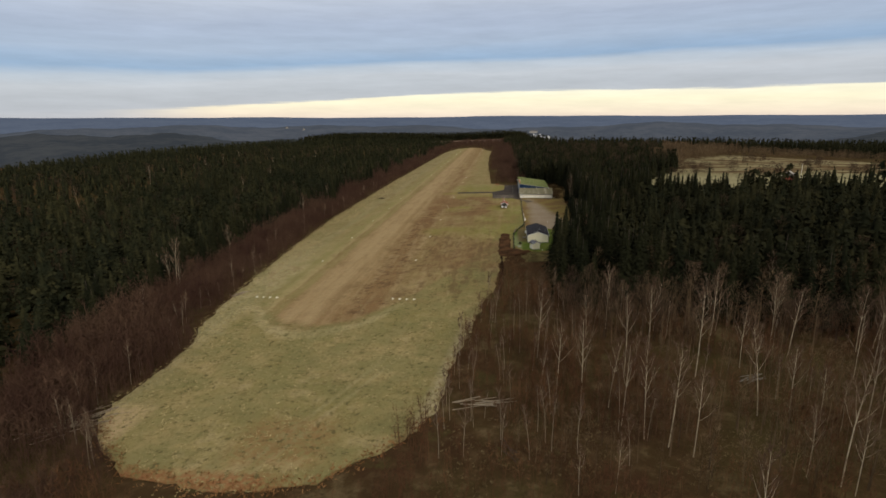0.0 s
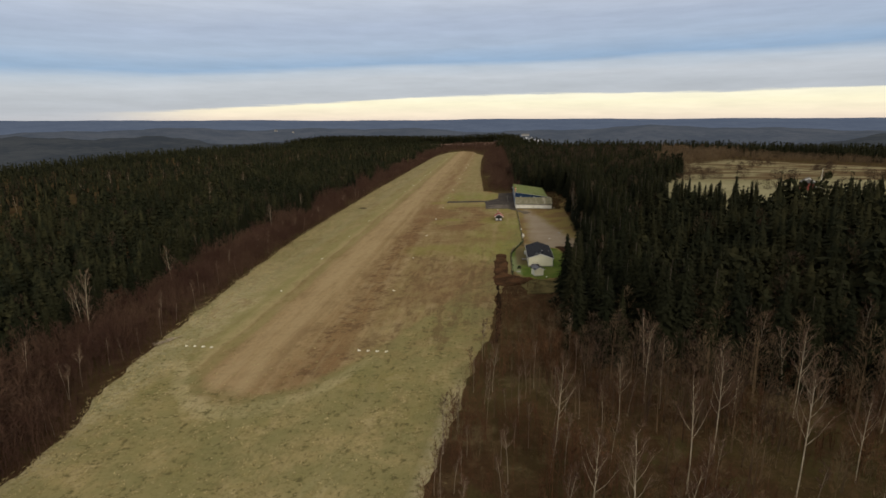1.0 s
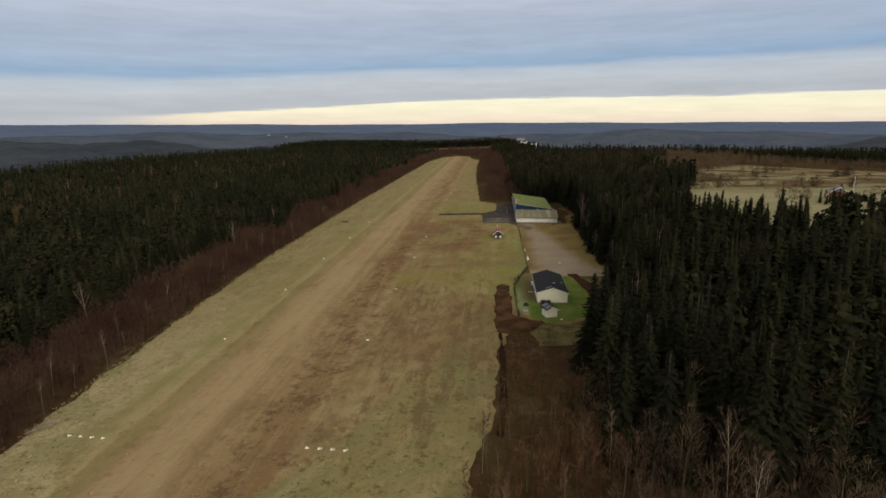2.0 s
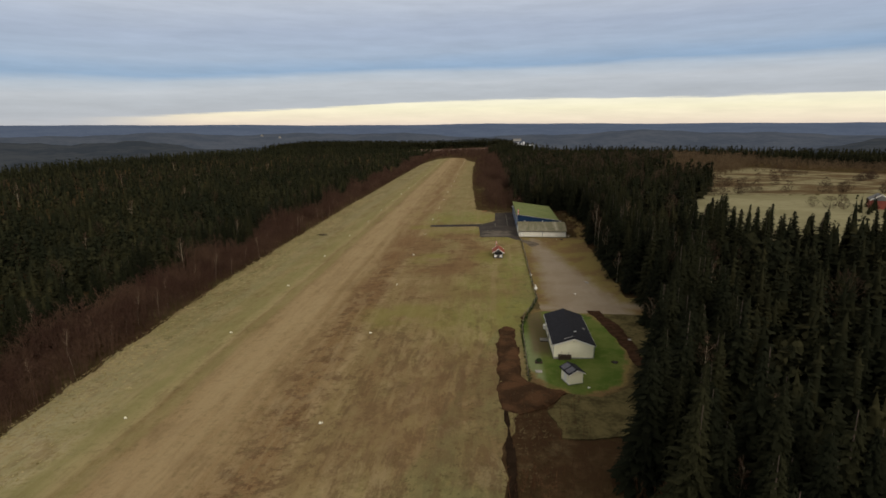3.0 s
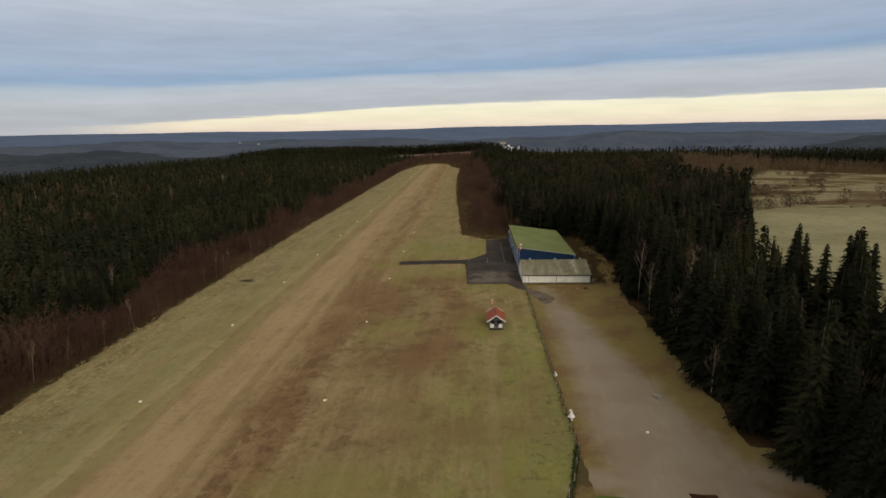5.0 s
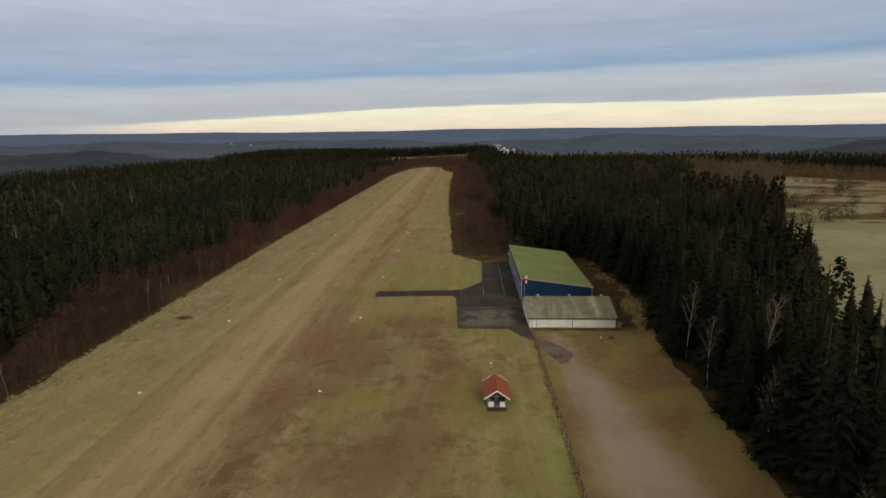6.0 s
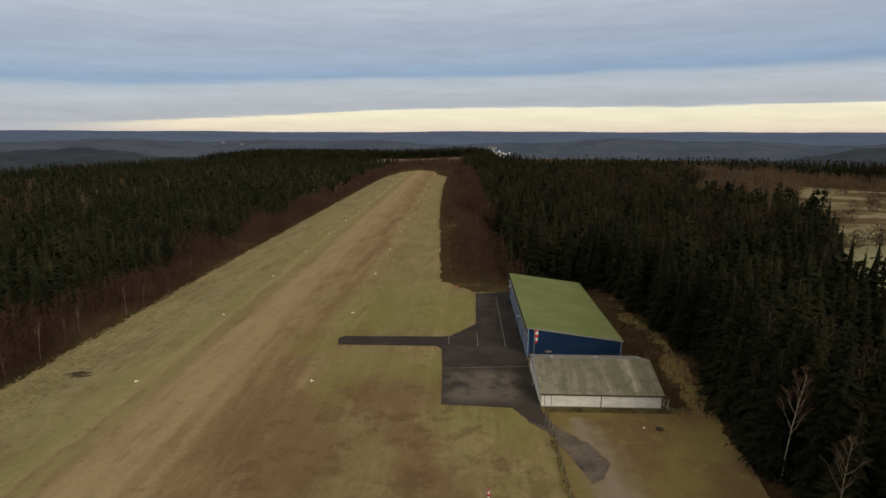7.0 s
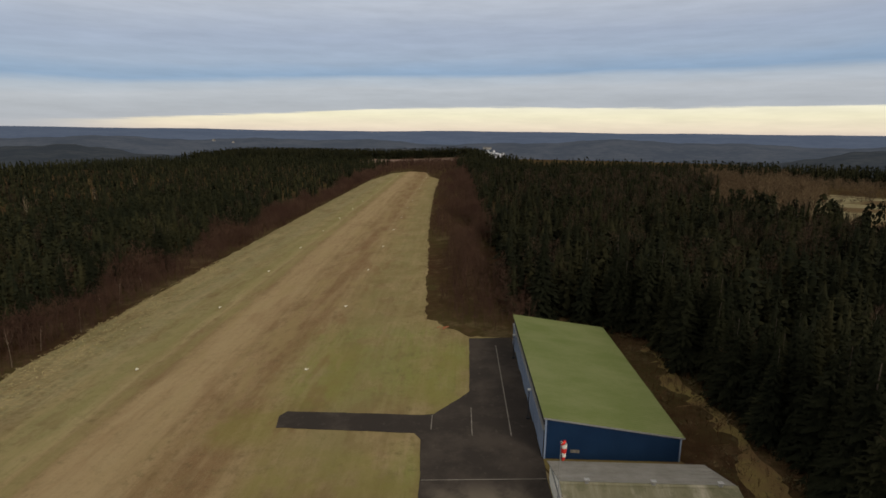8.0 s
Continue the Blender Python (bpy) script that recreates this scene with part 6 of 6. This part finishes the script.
brush_shapes = [sapling(rnd, 4.6, 16, 0.030) for k in range(8)]
x, y = scatter(-125, -50, 30, 800, 1.25, gen)
keep = in_brush_left(x, y) & (gen.uniform(0, 1, len(x)) < np.where(y < 330, 1.0, 0.7))
x, y = x[keep], y[keep]
edge_in = np.interp(y, LEFT_Y, LEFT_X) - x
size = gen.uniform(0.6, 1.0, len(x)) * np.interp(edge_in, (-0.8, 0.6, 3, 12, 28), (0.22, 0.95, 1.45, 1.9, 2.0))
clump = np.array([noise.noise((p * 0.11, q * 0.05, 5.0)) for p, q in zip(x, y)])
size = size * (1.0 + 1.1 * np.clip(clump, -0.5, 0.5))
wide_shapes = [sapling(rnd, 4.6, 15, 0.09) for k in range(6)]
slim_shapes = [sapling(rnd, 4.4, 24, 0.026) for k in range(8)]
joined("brush_strip", slim_shapes, x, y, size, gen, MAT_BRUSH_WEST, "reddish brown bare saplings along the strip", "brush")
x, y = scatter(-62, 120, 38, 152, 1.3, gen)
clump = np.array([noise.noise((p * 0.09, q * 0.09, 3.0)) for p, q in zip(x, y)])
keep = in_brush_right(x, y) & (gen.uniform(-0.35, 0.5, len(x)) < clump + 0.12)
x, y, clump = x[keep], y[keep], clump[keep]
joined("brush_thicket", brush_shapes, x, y, gen.uniform(0.4, 1.2, len(x)) * (1.0 + 0.9 * np.clip(clump, -0.4, 0.6)), gen, MAT_BRUSH, "brown bare thicket below the birches", "brush")
x, y = scatter(-30, 10, 350, 800, 2.0, gen)
keep = in_brush_right(x, y)
x, y = x[keep], y[keep]
clump = np.array([noise.noise((p * 0.12, q * 0.04, 2.0)) for p, q in zip(x, y)])
size = gen.uniform(0.6, 1.2, len(x)) * np.interp(x - np.interp(y, NORTH_Y, NORTH_X), (-1.2, 0.5, 5, 18), (0.12, 0.4, 0.95, 1.6)) * (1 + 1.2 * np.clip(clump, -0.5, 0.5))
joined("northern_brush", slim_shapes, x, y, size, gen, MAT_BRUSH_WEST, "brown bare brush between strip and wood", "brush")
x, y = scatter(-100, 6, 722, 1042, 4.6, gen)
keep = (y > np.interp(x, END_X, END_Y) + 1) & (y > 725)
x, y = x[keep], y[keep]
clump = np.array([noise.noise((p * 0.06, q * 0.02, 4.0)) for p, q in zip(x, y)])
joined("end_brush", wide_shapes, x, y, gen.uniform(0.8, 1.3, len(x)) * (1.0 + 0.6 * clump) * np.interp(y - np.interp(x, END_X, END_Y), (1, 25, 120), (0.4, 0.9, 1.3)), gen, MAT_BRUSH_WEST, "reddish brown brush round the strip's far end", "brush")
x, y = scatter(-3, 8, 128, 172, 1.3, gen)
keep = (x > np.interp(y, RIGHT_Y, RIGHT_X) + 1.0) & (x < 11) & (y < 168)
joined("ditch_brush", brush_shapes, x[keep], y[keep], gen.uniform(0.12, 0.38, int(keep.sum())), gen, MAT_BRUSH, "low brown scrub in the ditch", "brush")

# pale bare groves on the eastern rise, hedgerows and single trees in the pasture


def twig_cloud(rnd, h, r, count, low=0.25, wide=0.10, reach=1.0):
    """A round bare crown at a distance: short twigs fanning up and out of a stem."""
    v, f = [], []
    twig_tri(v, f, Vector((0, 0, -0.2)), Vector((rnd.uniform(-0.3, 0.3), rnd.uniform(-0.3, 0.3), 0.8 * h)), 0.14, rnd)
    for k in range(count):
        t = rnd.uniform(0, 1)
        a, q = rnd.uniform(0, math.tau), math.sqrt(rnd.uniform(0, 1))
        ring = r * math.sin(math.pi * (0.12 + 0.8 * t)) * q
        at = Vector((ring * math.cos(a), ring * math.sin(a), h * (low + (0.92 - low) * t)))
        d = Vector((math.cos(a) * q, math.sin(a) * q, rnd.uniform(0.4, 1.4))).normalized()
        twig_tri(v, f, at, at + d * h * reach * rnd.uniform(0.10, 0.2), wide * rnd.uniform(0.6, 1.3), rnd)
    return np.array(v), np.array(f)


grove_shapes = [twig_cloud(rnd, 9.0 + k % 3, 2.3 + 0.3 * (k % 2), 70, 0.2, 0.15) for k in range(6)]
bush_shapes = [twig_cloud(rnd, 6.0, 2.7 + 0.3 * (k % 2), 260, 0.06, 0.07) for k in range(5)]
# the leafless wood between the conifers and the pasture, and below the dark eastern wood
x, y = scatter(100, 560, 440, 800, 5.0, gen)
edge = np.interp(y, (440, 455, 500, 545, 600, 660, 760), (128, 116, 110, 134, 165, 178, 202))
rise = (x > edge) & (x < edge + np.interp(y, (440, 470, 520, 600, 700, 800), (10, 26, 58, 62, 90, 120)))
front = (x > 190) & (y > np.interp(x, (190, 240, 268, 300, 360, 560), (600, 616, 596, 588, 566, 470))) & (y < np.interp(x, (190, 300, 420, 560), (740, 720, 620, 540)))
keep = (rise | front) & (x < (y + 40) * 0.85)
keep &= rise | (gen.uniform(0, 1, len(x)) < 0.6)
joined("bare_grove", grove_shapes, x[keep], y[keep], gen.uniform(0.65, 1.15, int(keep.sum())) * np.where(rise[keep], 1.0, 0.78), gen, MAT_BRUSH_PALE, "pale brown bare wood on the eastern rise", "grove")
# hedgerows along the field ditches and scattered round trees
hx, hy = [], []
for x0, y0, x1, y1, count in ((104, 386, 140, 398, 11), (140, 398, 200, 404, 7), (205, 403, 300, 408, 22), (150, 441, 300, 444, 17), (130, 430, 150, 442, 7), (232, 470, 275, 512, 14), (196, 500, 245, 540, 8), (170, 470, 200, 480, 4), (212, 560, 262, 580, 7)):
    t = gen.uniform(0, 1, count)
    hx += list(x0 + (x1 - x0) * t + gen.normal(0, 1.2, count))
    hy += list(y0 + (y1 - y0) * t + gen.normal(0, 1.5, count))
hx += [143, 147, 150, 139, 183, 190, 88, 84]
hy += [341, 338, 345, 347, 352, 356, 262, 268]
joined("pasture_bushes", bush_shapes, np.array(hx), np.array(hy), gen.uniform(0.55, 1.2, len(hx)), gen, MAT_LEAFLESS, "brown leafless bushes and hedges in the pasture", "bushes")

# grass tufts on the rough southern end and along the margins
tuft_shapes = []
for k in range(6):
    v, f = [], []
    for i in range(7):
        a = rnd.uniform(0, math.tau)
        foot = Vector((0.12 * math.cos(a), 0.12 * math.sin(a), 0.0))
        twig_tri(v, f, foot, foot + Vector((math.cos(a) * 0.22, math.sin(a) * 0.22, rnd.uniform(0.10, 0.22))), 0.05, rnd)
    tuft_shapes.append((np.array(v), np.array(f)))
x, y = scatter(-70, -4, 50, 125, 0.75, gen)
keep = (x > np.interp(y, LEFT_Y, LEFT_X) + 1) & (x < np.interp(y, RIGHT_Y, RIGHT_X) - 0.5) & (gen.uniform(0, 1, len(x)) < np.where(y < 108, 0.35, 0.1))
x, y = x[keep], y[keep]
joined("grass_tufts", tuft_shapes, x, y, gen.uniform(0.5, 1.4, len(x)), gen, MAT_DRY, "tussocks of dry yellow-green grass", "grass")
x, y = scatter(-92, -56, 58, 420, 0.9, gen)
e = np.interp(y, LEFT_Y, LEFT_X)
keep = (x > e - 1) & (x < e + gen.uniform(1, 12, len(x)))
x, y = x[keep], y[keep]
joined("margin_grass", tuft_shapes, x, y, gen.uniform(0.5, 1.5, len(x)), gen, MAT_DRY, "tall dry grass along the strip's margin", "grass")

x = np.concatenate([np.full(300, 5.2), np.linspace(5.2, 0.8, 450), np.full(250, 0.6)]) + gen.normal(0, 0.12, 1000)
y = np.concatenate([np.linspace(214, 287, 300), np.linspace(216, 198, 450), np.linspace(198, 172.5, 250)]) + gen.normal(0, 0.2, 1000)
joined("fence_grass", tuft_shapes, x, y, gen.uniform(0.5, 1.2, 1000), gen, MAT_HEDGE, "dark uncut grass and weeds along the fence", "grass")

# bare broadleaf trees standing among the conifers
leafless_shapes = [twig_cloud(rnd, 9.5, 1.5 + 0.3 * (k % 3), 300, 0.35, 0.030, 0.42) for k in range(6)]
x, y = scatter(-330, -100, 80, 800, 13.0, gen)
keep = in_wood_left(x, y) & (gen.uniform(0, 1, len(x)) < 0.4)
x2, y2 = scatter(8, 170, 125, 640, 8.5, gen)
keep2 = in_wood_right(x2, y2) & (x2 > 28) & (gen.uniform(0, 1, len(x2)) < np.interp(y2, (125, 330, 370, 640), (0.16, 0.16, 0.4, 0.45)))
keep2 |= in_wood_right(x2, y2) & (y2 > 362) & (gen.uniform(0, 1, len(x2)) < 0.3)
x, y = np.concatenate([x[keep], x2[keep2]]), np.concatenate([y[keep], y2[keep2]])
joined("bare_broadleaves", leafless_shapes, x, y, gen.uniform(1.15, 1.6, len(x)) * np.where(x < 0, 0.82, 1.05), gen, MAT_LEAFLESS, "brown bare broadleaf crowns among the conifers", "wood")
front_shapes = [twig_cloud(rnd, 9.0 + k % 2, 1.5 + 0.3 * (k % 3), 260, 0.28, 0.024, 0.6) for k in range(5)]
x, y = scatter(12, 150, 94, 130, 4.2, gen)
keep = (y < np.interp(x, (10, 30, 60, 200), (124, 119, 112, 106)) + 5) & (gen.uniform(0, 1, len(x)) < 0.85)
joined("bare_wood_front", front_shapes, x[keep], y[keep], gen.uniform(0.7, 1.2, int(keep.sum())), gen, MAT_LEAFLESS, "reddish brown leafless trees before the spruce wood", "wood")

# slender young trees standing close among the birches, paler in their upper twigs
young_shapes = [twig_cloud(rnd, 7.0 + k % 3, 0.9 + 0.15 * (k % 3), 120, 0.22, 0.026, 0.55) for k in range(6)]
x, y = scatter(-6, 150, 56, 132, 2.3, gen)
clump = np.array([noise.noise((p * 0.07, q * 0.07, 12.0)) for p, q in zip(x, y)])
keep = (in_brush_right(x, y) | ((x > 16) & (y > 104) & (y < np.interp(x, (10, 30, 60, 200), (128, 126, 122, 116))))) & (gen.uniform(-0.3, 0.6, len(x)) < clump + np.interp(x, (-6, 8, 30), (0.0, 0.15, 0.3)))
x, y = x[keep], y[keep]
joined("young_wood", young_shapes, x, y, gen.uniform(0.5, 1.1, len(x)) * np.interp(x, (-6, 6, 24), (0.45, 0.7, 1.0)) * np.interp(y, (84, 100), (1.0, 1.45)), gen, MAT_BRUSH_PALE, "greyish brown bare young trees among the birches", "wood")

# scrub and dead grass behind the hangars and under the eastern wood's edge
x, y = scatter(21, 34, 286, 352, 0.9, gen)
keep = (x < np.interp(y, SPRUCE_Y, SPRUCE_X) + 1) & (x > np.interp(y, (286, 303, 304, 352), (23, 23, 22, 22)))
x, y = x[keep], y[keep]
joined("hangar_scrub", brush_shapes, x, y, gen.uniform(0.08, 0.42, len(x)), gen, MAT_BRUSH, "low brown scrub behind the hangars", "brush")
x, y = scatter(22, 34, 286, 352, 0.7, gen)
clump = np.array([noise.noise((p * 0.35, q * 0.25, 6.0)) for p, q in zip(x, y)])
keep = (x < np.interp(y, SPRUCE_Y, SPRUCE_X) + 0.5) & (x > 25.4 + gen.normal(0, 1.2, len(x))) & (clump > gen.uniform(-0.15, 0.25, len(x)))
joined("dead_grass", tuft_shapes, x[keep], y[keep], gen.uniform(0.8, 2.4, int(keep.sum())), gen, MAT_BRACKEN, "tall dead yellow grass under the wood's edge", "grass")
x, y = scatter(-10, 60, 45, 170, 0.9, gen)
clump = np.array([noise.noise((p * 0.12, q * 0.12, 9.0)) for p, q in zip(x, y)])
keep = (in_brush_right(x, y) & (clump > np.where((y < 70) & (x < 14), -0.05, 0.22))) | ((y > 118) & (x > -2.5) & (x < np.interp(y, (118, 170), (9, 2))) & (clump > -0.34))
joined("dead_bracken", tuft_shapes, x[keep], y[keep], gen.uniform(0.5, 1.4, int(keep.sum())), gen, MAT_BRACKEN, "pale dead grass and bracken among the brush", "grass")

x, y = scatter(-62, -10, 46, 70, 0.6, gen)
south = np.interp(x, (-63, -58, -51, -40, -31, -25, -20, -12), (67, 60.5, 55.2, 52.4, 51.9, 54, 58.4, 69.5))
keep = np.abs(y - south - 0.8) < gen.uniform(0.2, 2.6, len(x))
joined("rusty_fringe", tuft_shapes, x[keep], y[keep], gen.uniform(0.7, 1.8, int(keep.sum())), gen, MAT_RUST, "rusty orange dead grass along the strip's southern rim", "grass")
